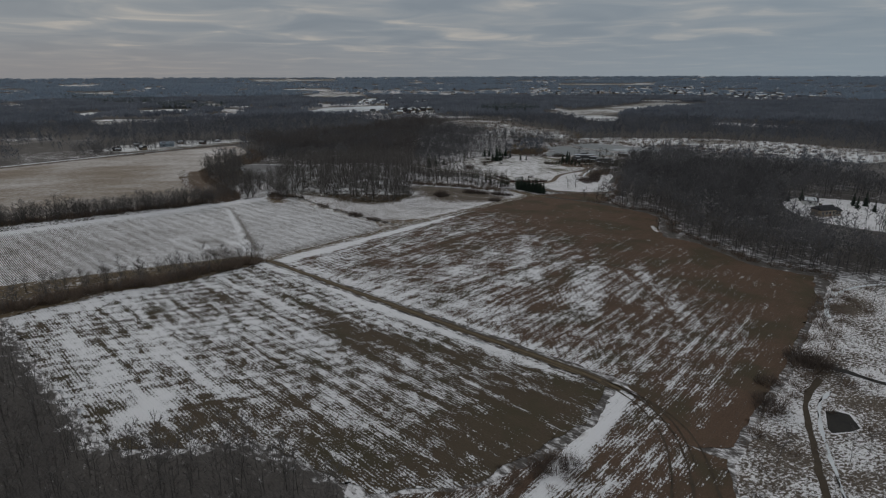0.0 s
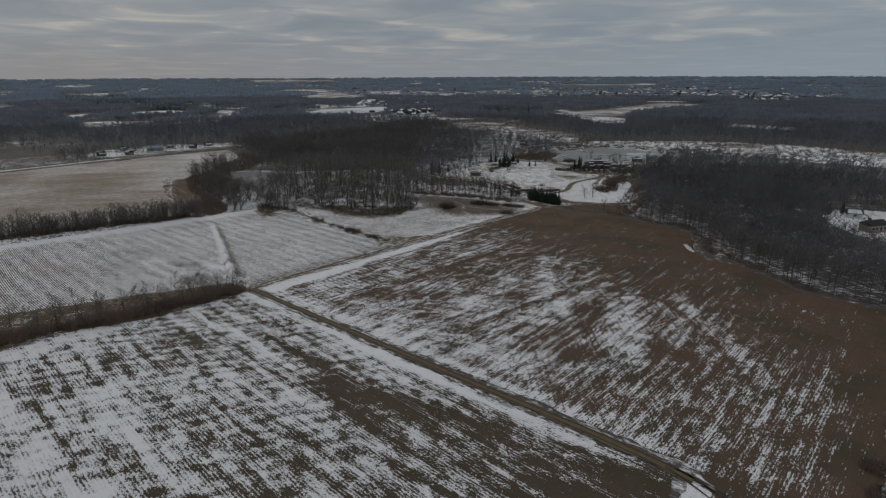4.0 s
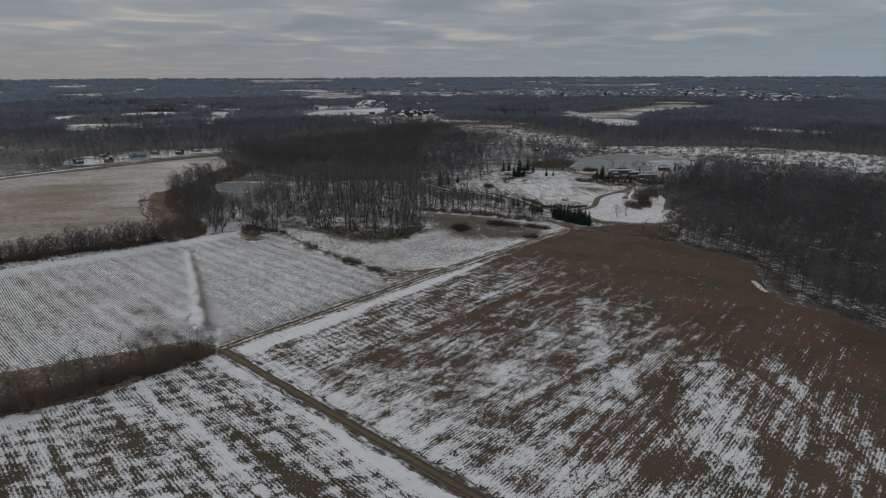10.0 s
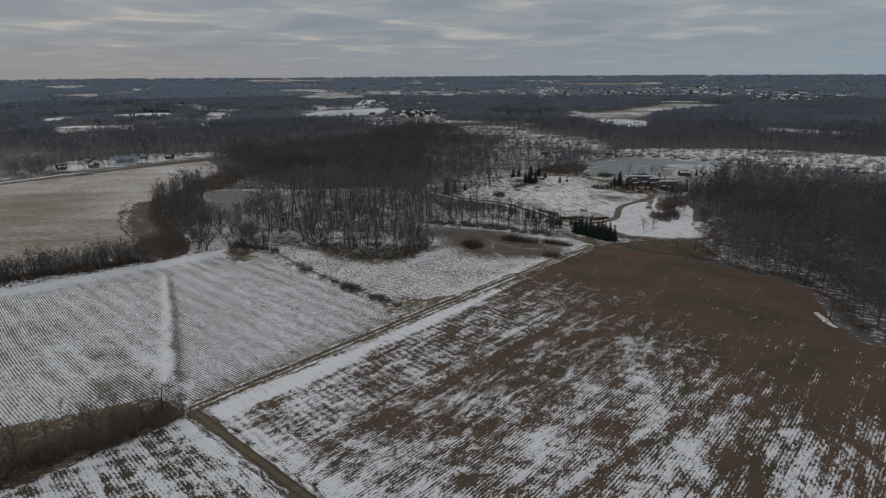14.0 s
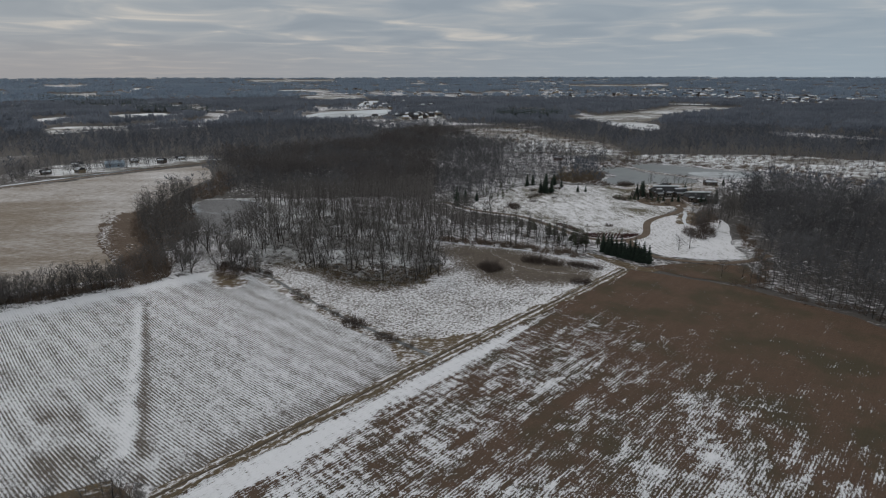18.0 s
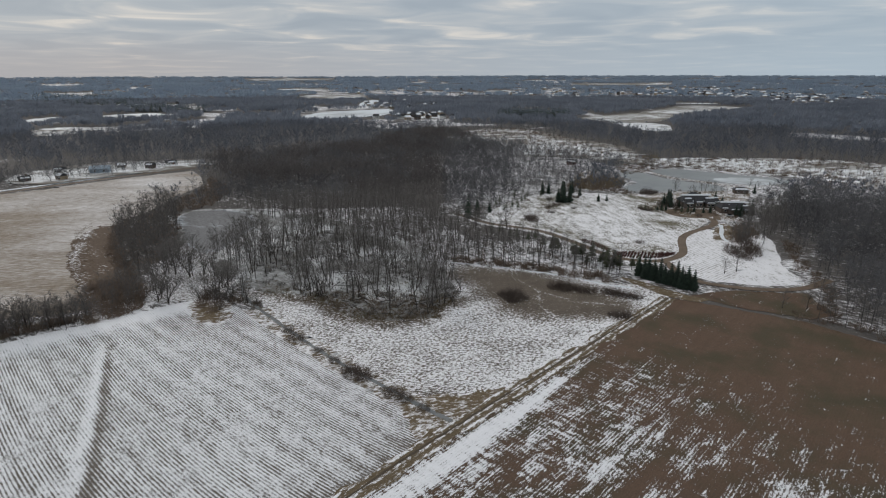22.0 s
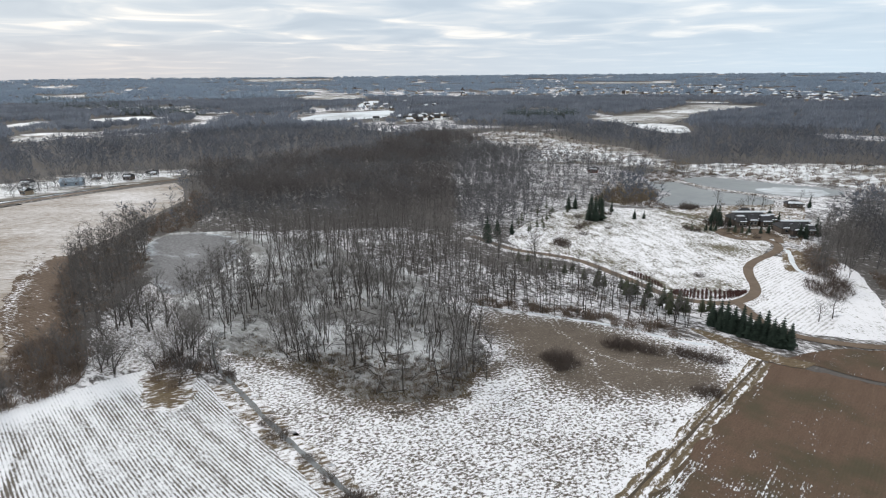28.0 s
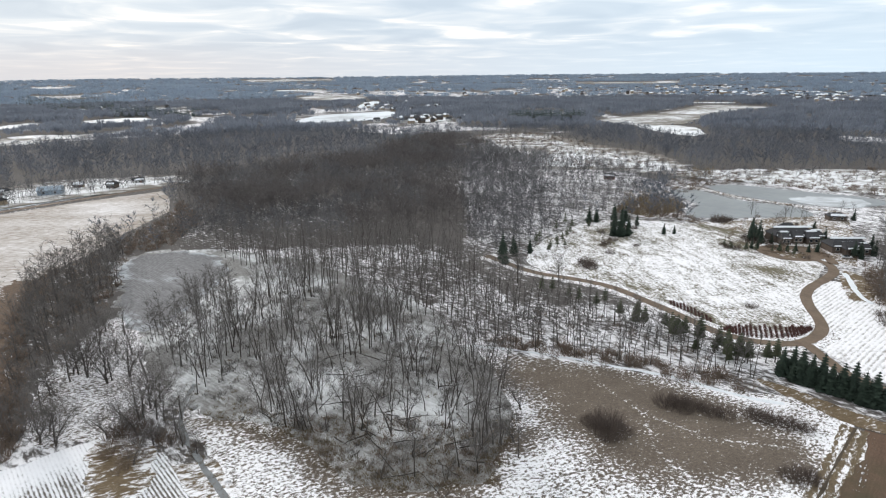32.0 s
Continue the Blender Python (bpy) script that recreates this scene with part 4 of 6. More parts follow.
strip("farm_track", ribbon("farm_track", TRACK_N, 2.8, M_TRACK, 0.16, 0.25), "tan earth farm track between two fields", "track")
strip("wheel_rut", ribbon("wheel_rut", [(x, y + 0.95) for x, y in TRACK_N], 0.5, M_RUT, 0.19, 0.4, seed=5), "dark wheel rut of the farm track", "track")
strip("wheel_rut", ribbon("wheel_rut", [(x, y - 0.75) for x, y in TRACK_N], 0.45, M_RUT, 0.19, 0.4, seed=8), "dark wheel rut of the farm track", "track")
for k, line in enumerate(TYRES):
    strip("tyre_mark", ribbon("tyre_mark", line, 0.42, M_RUT, 0.19, 0.9, seed=40 + k), "dark tyre mark turning over ploughed soil", "track")
strip("field_margin", ribbon("field_margin", [(x - 0.9, y) for x, y in EDGE], 5.6, M_MARGIN, 0.17, 0.3, seed=9, snow=0.36), "grassy tan margin along the field edge", "track")
strip("margin_rut", ribbon("margin_rut", [(x - 1.4, y) for x, y in EDGE], 0.55, M_RUT, 0.20, 0.6, seed=12), "dark rut in the grassy margin", "track")
strip("drive_verge", ribbon("drive_verge", DRIVE[:11], 10.0, M_MEADOW, 0.13, 0.15, snow=0.62), "snowy grass verge along the gravel driveway", "verge")
strip("driveway", ribbon("driveway", DRIVE, 3.9, M_DRIVE, 0.18, 0.08), "winding brown gravel driveway, wet and bare", "driveway")
strip("lane", ribbon("lane", LANE, 3.6, M_DRIVE, 0.185, 0.08), "brown gravel lane past the evergreens", "driveway")
strip("footpath_snow", ribbon("footpath_snow", FOOTPATH, 1.3, M_SNOW, 0.18, 0.5), "trodden snowy footpath along the wood", "path")
strip("ditch", ribbon("ditch", DITCH, 1.3, M_ICE, 0.18, 0.35), "narrow frozen ditch between field and meadow", "ditch")
strip("road", ribbon("road", ROAD, 5.0, M_DRIVE, 0.20, 0.02, seg=8), "straight country road along the hay field", "road")
strip("road_snow", ribbon("road_snow", [(x - 9, y) for x, y in ROAD], 4.0, M_SNOW, 0.18, 0.3, seg=5), "snowy verge of the country road", "snow")
strip("dark_lane", ribbon("dark_lane", [(-13, 172), (-15, 159), (-11, 143), (-4, 119), (6, 90)], 1.5, M_RUT, 0.17, 0.35), "dark wet lane between snowy banks", "track")
strip("lane_snow", ribbon("lane_snow", [(-10, 166), (-12, 158), (-8.5, 143), (-1, 120), (8, 92)], 0.7, M_SNOW, 0.16, 1.2, seed=21), "snow bank beside the dark lane", "snow")
strip("stream", ribbon("stream", [(-20, 180), (-14, 182), (-2, 180), (12, 181), (40, 170)], 2.2, M_DARKWATER, 0.16, 0.3), "narrow dark stream through scrub", "water")
strip("scrub_path", ribbon("scrub_path", [(-19, 222), (-22, 245), (-14, 268), (0, 280)], 1.4, M_SNOW, 0.16, 0.4), "snowy footpath through scrub", "path")


# ---- far land: clearings, lakes ----
CLEAR = {
    "far_lake": ([(-1104, 786), (-1215, 925), (-1196, 1030), (-1180, 1130), (-1010, 945), (-1030, 858), (-1040, 780)], M_LAKE, "snow-covered frozen lake in distant woods", 0.62),
    "far_lake_arm": ([(-1345, 1145), (-1484, 1285), (-1581, 1405), (-1540, 1420), (-1430, 1290), (-1310, 1165)], M_LAKE, "snowy arm of a lake in distant woods", 0.8),
    "far_field_a": ([(-690, 1119), (-672, 1290), (-660, 1460), (-699, 1740), (-500, 1733), (-574, 1447), (-545, 1250), (-525, 1130), (-581, 1059)], M_FARFLOOR, "broad pale tan field dusted with snow among woods", 0.44),
    "far_field_b": ([(-600, 1080), (-530, 1110), (-485, 1085), (-441, 965), (-495, 972)], M_FARFLOOR, "snowy strip below a distant tan field", 0.62),
    "clearing_a": ([(-692, 735), (-690, 815), (-666, 880), (-583, 852), (-505, 795), (-441, 779), (-370, 700), (-345, 655), (-424, 645), (-476, 615), (-586, 665)], M_FARFLOOR, "marshy clearing of tan grass and snow", 0.52),
    "clearing_b": ([(-384, 655), (-349, 710), (-304, 735), (-244, 792), (-125, 800), (-30, 770), (-30, 655), (-110, 665), (-182, 652), (-221, 660), (-290, 655)], M_FARFLOOR, "marshy snowy clearing behind the ponds", 0.60),
    "field_left_a": ([(-1222, 379), (-1229, 422), (-1162, 470), (-1197, 553), (-1150, 534), (-1120, 427), (-1066, 345)], M_FARFLOOR, "long narrow snowy field among woods", 0.6),
    "field_left_b": ([(-1495, 570), (-1479, 690), (-1375, 650), (-1385, 540)], M_FARFLOOR, "distant snowy field among woods", 0.72),
    "field_left_c": ([(-1470, 425), (-1520, 500), (-1440, 482), (-1370, 405)], M_FARFLOOR, "distant snowy field among woods", 0.72),
    "farm_clearing": ([(-735, 235), (-662, 225), (-664, 300), (-655, 352), (-668, 400), (-700, 400), (-735, 345), (-760, 310)], M_FARFLOOR, "snowy farmyards along the road", 0.56),
    "far_field_c": ([(-2028, 1423), (-1881, 1633), (-1680, 1489), (-1740, 1330)], M_FARFLOOR, "distant pale field among woods", 0.5),
    "far_field_d": ([(-1000, 1000), (-930, 1040), (-880, 960), (-940, 905)], M_FARFLOOR, "distant snowy paddock among houses", 0.62),
    "far_field_e": ([(-4150, 2430), (-3690, 2960), (-3500, 2760), (-3700, 2300)], M_FARFLOOR, "pale fields near the horizon", 0.42),
    "far_field_f": ([(-1850, 3300), (-1350, 3500), (-1300, 3250), (-1800, 3050)], M_FARFLOOR, "pale fields near the horizon", 0.38),
    "far_field_g": ([(-2600, 1750), (-2450, 1900), (-2350, 1800), (-2500, 1650)], M_FARFLOOR, "distant snowy field among woods", 0.7),
    "far_field_h": ([(-760, 1850), (-640, 1880), (-640, 1830), (-740, 1800)], M_FARFLOOR, "distant snowy field among woods", 0.75),
}


def faded(poly, level):
    """Snow that thins out into the grass along the outline."""
    base = even(level, 0.7, 70)
    return lambda x, y: base(x, y) - 0.3 * np.clip(1 - to_edge(poly, x, y)[0] / 22, 0, 1) * (level < 0.6)


for nm, (pl, mt, lb, level) in CLEAR.items():
    cl = patch(nm, rounded(pl, 1), 14.0 if "far" in nm else 6.0, mt, 0.6 if "far" in nm else 0.25, faded(pl, level), 3.0 if "far" in nm else 7.0, lb, "field")

OPEN = [P_EAST, P_SOUTH, P_WEST, P_MEADOW, P_HAY, P_LAWN, P_VINE, P_YARD2, P_YARD, P_TRI, P_SCRUB] + [c[0] for c in CLEAR.values()]
PLANTED = [[(-802, 1030), (-698, 1112), (-714, 1165), (-824, 1080)], [(-1560, 640), (-1420, 760), (-1450, 800), (-1600, 690)], [(-2650, 740), (-2560, 900), (-1850, 826), (-1700, 660), (-2094, 600)], [(-1120, 1760), (-900, 1800), (-930, 1900), (-1150, 1850)], [(-2000, 1150), (-1850, 1350), (-1820, 1320), (-1960, 1120)], [(-1700, 700), (-1590, 800), (-1570, 770), (-1660, 680)]]
OPEN += PLANTED[:2] + [[(CX + (px_ - CX) * 0.985, CY + (py_ - CY) * 0.985) for px_, py_ in PLANTED[0]]] + [[(-352, 594), (-338, 614), (-322, 646), (-225, 650), (-215, 560), (-225, 470), (-300, 500), (-320, 520)], [(-664, 40), (-640, 40), (-640, 520), (-670, 520)]]


# ---- trees ----
def tube(pts, radii, sides):
    pts = np.asarray(pts, float)
    a = np.arange(sides) * 2 * np.pi / sides
    v = []
    for p, r in zip(pts, radii):
        v.append(np.stack([p[0] + r * np.cos(a), p[1] + r * np.sin(a), np.full(sides, p[2])], -1))
    v = np.concatenate(v)
    f = []
    for k in range(len(pts) - 1):
        for s in range(sides):
            b, c = k * sides + s, k * sides + (s + 1) % sides
            f += [(b, c, c + sides), (b, c + sides, b + sides)]
    return v, np.array(f)


def sliver(p, d, w, rng):
    q = np.cross(d, rng.normal(size=3))
    q = q / (np.linalg.norm(q) + 1e-6) * w / 2
    return np.array([p - q, p + q, p + d])


def joined(pieces):
    vs, fs, o = [], [], 0
    for v, f in pieces:
        vs.append(v)
        fs.append(np.asarray(f) + o)
        o += len(v)
    return np.concatenate(vs), np.concatenate(fs)


def bare_tree(seed, h=20.0, base=0.45, spread=3.6, limbs=12, twigs=300, sides=5, width=0.05, girth=0.20, up=0.9, sway=0.075):
    """Trunk and crown of a leafless tree, as two triangle soups."""
    rng = np.random.default_rng(seed)
    n = 5 if sides > 3 else 3
    tz = np.linspace(0, 1, n)
    lean = rng.normal(size=2) * sway * h
    axis = np.stack([lean[0] * tz ** 1.5 + rng.normal(size=n) * 0.1 * (tz > 0), lean[1] * tz ** 1.5 + rng.normal(size=n) * 0.1 * (tz > 0), tz * h * 0.93], -1)
    trunk = tube(axis, girth * (1 - tz * 0.85), sides)
    pieces, starts, dirs = [], [], []
    for i in range(limbs):
        t = base + (0.95 - base) * (i + rng.random()) / limbs
        p = np.array([np.interp(t, tz, axis[:, k]) for k in range(3)])
        az = i * 2.4 + rng.random()
        L = spread * (1.15 - 0.7 * (t - base) / (1 - base)) * (0.7 + 0.6 * rng.random())
        d = np.array([math.cos(az), math.sin(az), up * (0.6 + 0.8 * rng.random())])
        d = d / np.linalg.norm(d)
        q = p + d * L * 0.5
        e = q + (d + np.array([0, 0, 0.35])) * L * 0.55
        r = girth * 0.42 * (1.1 - t * 0.6)
        if sides > 3:
            pieces.append(tube([p, q, e], [r, r * 0.65, r * 0.2], 3))
        else:
            s = sliver(p, e - p, r * 2.2, rng)
            pieces.append((s, [(0, 1, 2)]))
        for k in range(8):
            u = (k + rng.random()) / 8
            starts.append(p + (q - p) * u * 2 if u < 0.5 else q + (e - q) * (u * 2 - 1))
            dirs.append(d)
    top = axis[-1]
    for k in range(6):
        starts.append(top - np.array([0, 0, h * 0.12 * rng.random()]))
        dirs.append(np.array([0, 0, 1.0]))
    tw = []
    for k in range(twigs):
        j = rng.integers(len(starts))
        d = dirs[j] * 0.8 + rng.normal(size=3) * 0.55 + np.array([0, 0, 0.35])
        d = d / np.linalg.norm(d) * (0.6 + 1.5 * rng.random()) * spread / 3.2
        s = sliver(starts[j], d, width * (0.6 + 0.8 * rng.random()), rng)
        if sides > 3 and len(starts) < 900 and rng.random() < 0.5:
            starts.append(s[2] * 0.5 + starts[j] * 0.5)
            dirs.append(d / np.linalg.norm(d))
        tw.append(s)
    tw = np.concatenate(tw)
    pieces.append((tw, np.arange(len(tw)).reshape(-1, 3)))
    return trunk, joined(pieces)


def shrub_soup(seed, h=2.6, r=2.2, stems=120, w=0.07):
    rng = np.random.default_rng(seed)
    tw = []
    for k in range(stems):
        a = rng.random() * 6.283
        b = r * 0.75 * math.sqrt(rng.random())
        p = np.array([b * math.cos(a), b * math.sin(a), 0.0 if k % 3 else h * 0.35 * rng.random()])
        d = np.array([math.cos(a) * 0.45, math.sin(a) * 0.45, 1.0]) + rng.normal(size=3) * 0.35
        d = d / np.linalg.norm(d) * h * (0.45 + 0.65 * rng.random()) * (1.1 - 0.4 * b / r)
        d[2] = abs(d[2])
        tw.append(sliver(p, d, w * (0.7 + 0.8 * rng.random()), rng))
    tw = np.concatenate(tw)
    return tw, np.arange(len(tw)).reshape(-1, 3)


def tuft(seed, h, r, n, w):
    """The massed crown of a far tree: a loose fan of twig bundles."""
    rng = np.random.default_rng(seed)
    tw = []
    for k in range(n):
        a = rng.random() * 6.283
        p = np.array([math.cos(a) * r * 0.25, math.sin(a) * r * 0.25, h * (0.1 + 0.35 * rng.random())])
        e = np.array([math.cos(a) * r * rng.random() ** 0.5, math.sin(a) * r * rng.random() ** 0.5, h * (0.65 + 0.4 * rng.random())])
        tw.append(sliver(e, p - e, w * (0.7 + 0.6 * rng.random()), rng))
    tw = np.concatenate(tw)
    return tw, np.arange(len(tw)).reshape(-1, 3)


def conifer(seed, h=10.0, r=2.2, tiers=11, arms=9, droop=0.35, bare=0.05):
    rng = np.random.default_rng(seed)
    trunk = tube([(0, 0, 0), (0.05, 0, h * 0.5), (0, 0, h * 0.97)], [0.16, 0.1, 0.02], 5)
    tw = []
    for i in range(tiers):
        t = bare + (1 - bare) * i / tiers
        rad = r * (1 - t) ** 0.8 * (0.85 + 0.3 * rng.random()) + 0.15
        for k in range(arms):
            a = k * 6.283 / arms + i * 0.7 + rng.random() * 0.4
            L = rad * (0.75 + 0.45 * rng.random())
            p = np.array([0, 0, h * t + 0.25 * h / tiers])
            d = np.array([math.cos(a) * L, math.sin(a) * L, -droop * L])
            side = np.array([-math.sin(a), math.cos(a), 0]) * (0.30 * L + 0.18)
            mid = p + d * 0.62
            tw.append(np.array([p + np.array([0, 0, 0.3]), mid - side, p + d]))
            tw.append(np.array([p + np.array([0, 0, 0.3]), p + d, mid + side]))
    tw.append(np.array([(-0.2, 0, h * 0.9), (0.2, 0, h * 0.9), (0, 0, h * 1.03)]))
    tw = np.concatenate(tw)
    return trunk, (tw, np.arange(len(tw)).reshape(-1, 3))


def scatter(poly, spacing, seed, jitter=0.9, keep=1.0, avoid=()):
    p = np.asarray(poly, float)
    rng = np.random.default_rng(seed)
    x0, y0 = p.min(0)
    x1, y1 = p.max(0)
    gx, gy = np.meshgrid(np.arange(x0, x1, spacing), np.arange(y0, y1, spacing), indexing="ij")
    x = gx.ravel() + (rng.random(gx.size) - 0.5) * spacing * jitter * 2
    y = gy.ravel() + (rng.random(gx.size) - 0.5) * spacing * jitter * 2
    ok = inside(p, x, y) & (rng.random(x.size) < keep)
    for q in avoid:
        ok &= ~inside(q, x, y)
    return np.stack([x[ok], y[ok]], -1)


def massed(name, pts, soups, mat, seed, low=0.8, high=1.2):
    """Many plants as one mesh."""
    rng = np.random.default_rng(seed)
    pts = np.asarray(pts, float)
    pick = rng.integers(len(soups), size=len(pts))
    vs, fs, o = [], [], 0
    for k, (v, f) in enumerate(soups):
        q = pts[pick == k]
        if not len(q):
            continue
        a = rng.random(len(q)) * 6.283
        s = low + (high - low) * rng.random(len(q))
        c, n = np.cos(a) * s, np.sin(a) * s
        x = v[None, :, 0] * c[:, None] - v[None, :, 1] * n[:, None] + q[:, :1]
        y = v[None, :, 0] * n[:, None] + v[None, :, 1] * c[:, None] + q[:, 1:]
        z = v[None, :, 2] * s[:, None] + land(q[:, 0], q[:, 1])[:, None]
        vs.append(np.stack([x, y, z], -1).reshape(-1, 3))
        fs.append((f[None] + (np.arange(len(q)) * len(v))[:, None, None]).reshape(-1, 3) + o)
        o += len(vs[-1])
    return mesh(name, np.concatenate(vs), np.concatenate(fs), mat)


def wood(name, pts, soups, mat, seed, label, category="woodland", low=0.8, high=1.2):
    if len(pts):
        return tagged(new(name, massed(name, pts, soups, mat, seed, low, high)), label, category, kind="stuff")


class Kind:
    """A plant built once with its parts, then copied."""
    def __init__(self, name, pieces, label, category, group):
        self.meshes = [(pn, mesh(pn, v, f, m)) for pn, (v, f), m in pieces]
        self.name, self.label, self.category, self.group, self.first = name, label, category, group, None

    def put(self, x, y, turn=0.0, size=1.0, tall=1.0, tilt=0.0):
        m = pose(x, y, float(land(x, y)), 0, 0, turn) @ pose(0, 0, 0, tilt, 0, 0) @ Matrix.Diagonal((size, size, size * tall, 1))
        if self.first is None:
            if len(self.meshes) == 1:
                ob = new(self.name, self.meshes[0][1])
            else:
                ob = new(self.name)
                for pn, me in self.meshes:
                    part(pn, me, ob)
            tagged(ob, self.label, self.category, self.group)
            self.first = ob
        else:
            ob = copy_thing(self.first, Matrix())
        ob.matrix_basis = m
        return ob


def tree_kind(name, seed, label, group, twig=M_TWIG, **kw):
    tr, cr = bare_tree(seed, **kw)
    return Kind(name, [("trunk", tr, M_BARK), ("crown", cr, twig)], label, "tree", group)


SWAMP_TREES = [tree_kind("swamp_tree", 100 + i, "tall bare thin tree standing in frozen swamp", "trees of the frozen swamp",
                         h=11.5 + 1.3 * i, base=0.26 + 0.05 * (i % 3), spread=4.2 + 0.4 * (i % 4), limbs=9 + i % 4, twigs=270, width=0.04, girth=0.19, up=0.85, sway=0.15) for i in range(7)]
OPEN_TREES = [tree_kind("bare_tree", 130 + i, "broad bare deciduous tree with spreading grey limbs", "bare trees along the field edges",
                        h=9 + 1.2 * i, base=0.2, spread=4.4 + 0.3 * i, limbs=15, twigs=420, width=0.05, girth=0.24, up=0.7) for i in range(4)]
SPREADING = [tree_kind("spreading_tree", 140 + i, "low spreading bare tree with leaning dark limbs", "spreading trees by the swamp",
                       h=6.5 + 0.8 * i, base=0.05, spread=5.6 + 0.4 * i, limbs=17, twigs=620, width=0.045, girth=0.26, up=0.75, sway=0.26) for i in range(4)]
BUSHES = [Kind("bush", [("bush", shrub_soup(160 + i, 2.3 + 0.3 * i, 2.8, 300, 0.055), M_DARKBUSH)], "dense dark leafless bush on rough grass", "bush", "bushes on the meadow") for i in range(3)]
SPRUCES = [Kind("spruce", [("trunk", c[0], M_BARK), ("crown", c[1], M_SPRUCE)], "dark green spruce in a dense evergreen row", "conifer", "evergreen row")
           for c in (conifer(180 + i, 10.0, 2.6, 13, 10, 0.3, 0.02) for i in range(3))]
PINES = [Kind("pine", [("trunk", c[0], M_BARK), ("crown", c[1], M_PINE)], "young olive-green pine beside the driveway", "conifer", "young pines")
         for c in (conifer(190 + i, 7.0, 1.9, 8, 7, -0.15, 0.25) for i in range(3))]
MID = [joined(bare_tree(200 + i, h=12.5 + i, base=0.24, spread=4.4, limbs=9, twigs=140, sides=3, width=0.10, girth=0.16, up=0.7)) for i in range(6)]
TALL = [bare_tree(210 + i, h=13 + i, base=0.40, spread=3.9, limbs=9, twigs=105, sides=3, width=0.085, girth=0.19, up=0.8, sway=0.1) for i in range(6)]
FARM = [joined(bare_tree(220 + i, h=11.5 + i, base=0.36, spread=5.0, limbs=8, twigs=130, sides=3, width=0.13, girth=0.11, up=0.5)) for i in range(6)]
FARM2 = [joined(bare_tree(230 + i, h=12.5 + i, base=0.30, spread=4.8, limbs=4, twigs=84, sides=3, width=0.24, girth=0.11, up=0.6)) for i in range(5)]
SMALL = [joined(bare_tree(240 + i, h=8 + i, base=0.15, spread=3.0, limbs=8, twigs=110, sides=3, width=0.10, girth=0.1)) for i in range(4)]
SHRUB = [shrub_soup(260 + i, 2.2, 1.8, 46, 0.11) for i in range(4)]
GRASS = [shrub_soup(270 + i, 0.9, 0.9, 26, 0.06) for i in range(4)]
TUFTS = [tuft(280 + i, 13, 6.0, 30, 0.8) for i in range(5)]
FAR_TUFTS = [tuft(290 + i, 12, 13.0, 18, 2.6) for i in range(5)]

rng = np.random.default_rng(7)
near_swamp = [(-345, 233), (-324, 238), (-304, 243), (-288, 241), (-277, 247), (-268, 259), (-272, 280), (-294, 297), (-318, 308), (-360, 316), (-398, 300), (-388, 270), (-365, 245)]
sp = scatter(near_swamp, 3.4, 21, keep=0.95)
sp = sp[fbm(sp[:, 0], sp[:, 1], 9, 79) > 0.50]
for k, (x, y) in enumerate(sp):
    SWAMP_TREES[(k * 5 + k // 7) % 7].put(x, y, rng.random() * 360, 0.65 + 0.5 * rng.random(), tilt=abs(rng.normal()) * 6)

for nm, pts, seed, lo, hi, lb in (("woodland_swamp", scatter(W_SWAMP_BACK, 4.5, 22), 22, 0.8, 1.2, "bare grey swamp woodland standing close together"),
                                  ("woodland_path", scatter(W_PATH, 3.5, 23, keep=0.9), 23, 0.5, 0.95, "belt of bare thin trees above the footpath")):
    wood(nm + "_trunks", pts, [t for t, c in TALL], M_BARK, seed, lb, low=lo, high=hi)
    wood(nm + "_crowns", pts, [c for t, c in TALL], M_TWIG, seed, "grey leafless crowns above the trunks", low=lo, high=hi)
wood("woodland_left", scatter(W_LEFT, 4.3, 24), MID, M_TWIG, 24, "bare woodland belt beside the hay field", low=0.7, high=1.15)
wood("woodland_gap", scatter(W_GAP, 4.6, 103, keep=0.8), SMALL, M_TWIG, 103, "thin row of low bare trees beside the hay field", low=0.5, high=0.95)
wood("woodland_swamp_edge", scatter([(-418, 284), (-376, 264), (-350, 240), (-372, 231), (-400, 246)], 4.0, 28, keep=0.9), MID, M_TWIG, 28, "scattered bare trees at the edge of the ice", low=0.6, high=1.0)
THINNING = [(-372, 384), (-440, 460), (-520, 560), (-600, 700)]
back = scatter(W_BACK, 5.1, 25)
stand = fbm(back[:, 0], back[:, 1], 42, 98)
back_open = fbm(back[:, 0], back[:, 1], 24, 96) + 0.004 * np.minimum(line_dist(THINNING, back[:, 0], back[:, 1]), 45) < 0.42
wood("woodland_back", back[(stand < 0.52) & ~back_open], FARM, M_WOOD, 25, "large leafless woodland, dark brown-grey", low=0.7, high=1.15)
wood("woodland_old", back[(stand >= 0.52) & ~back_open], FARM, M_OLDWOOD, 26, "stand of taller leafless trees within the woodland", low=0.9, high=1.35)
wood("woodland_sparse", scatter(W_SPARSE, 5.0, 29, keep=0.8), SMALL, M_WOOD, 29, "open leafless scrub wood with snow between the trees", low=0.6, high=1.3)
sparse_more = scatter(W_SPARSE, 5.6, 36)
wood("woodland_thinning", sparse_more[fbm(sparse_more[:, 0], sparse_more[:, 1], 45, 97) + 0.0042 * line_dist(THINNING, sparse_more[:, 0], sparse_more[:, 1]) < 0.76], FARM, M_WOOD, 36, "leafless wood thinning out towards the lawn", low=0.55, high=1.1)
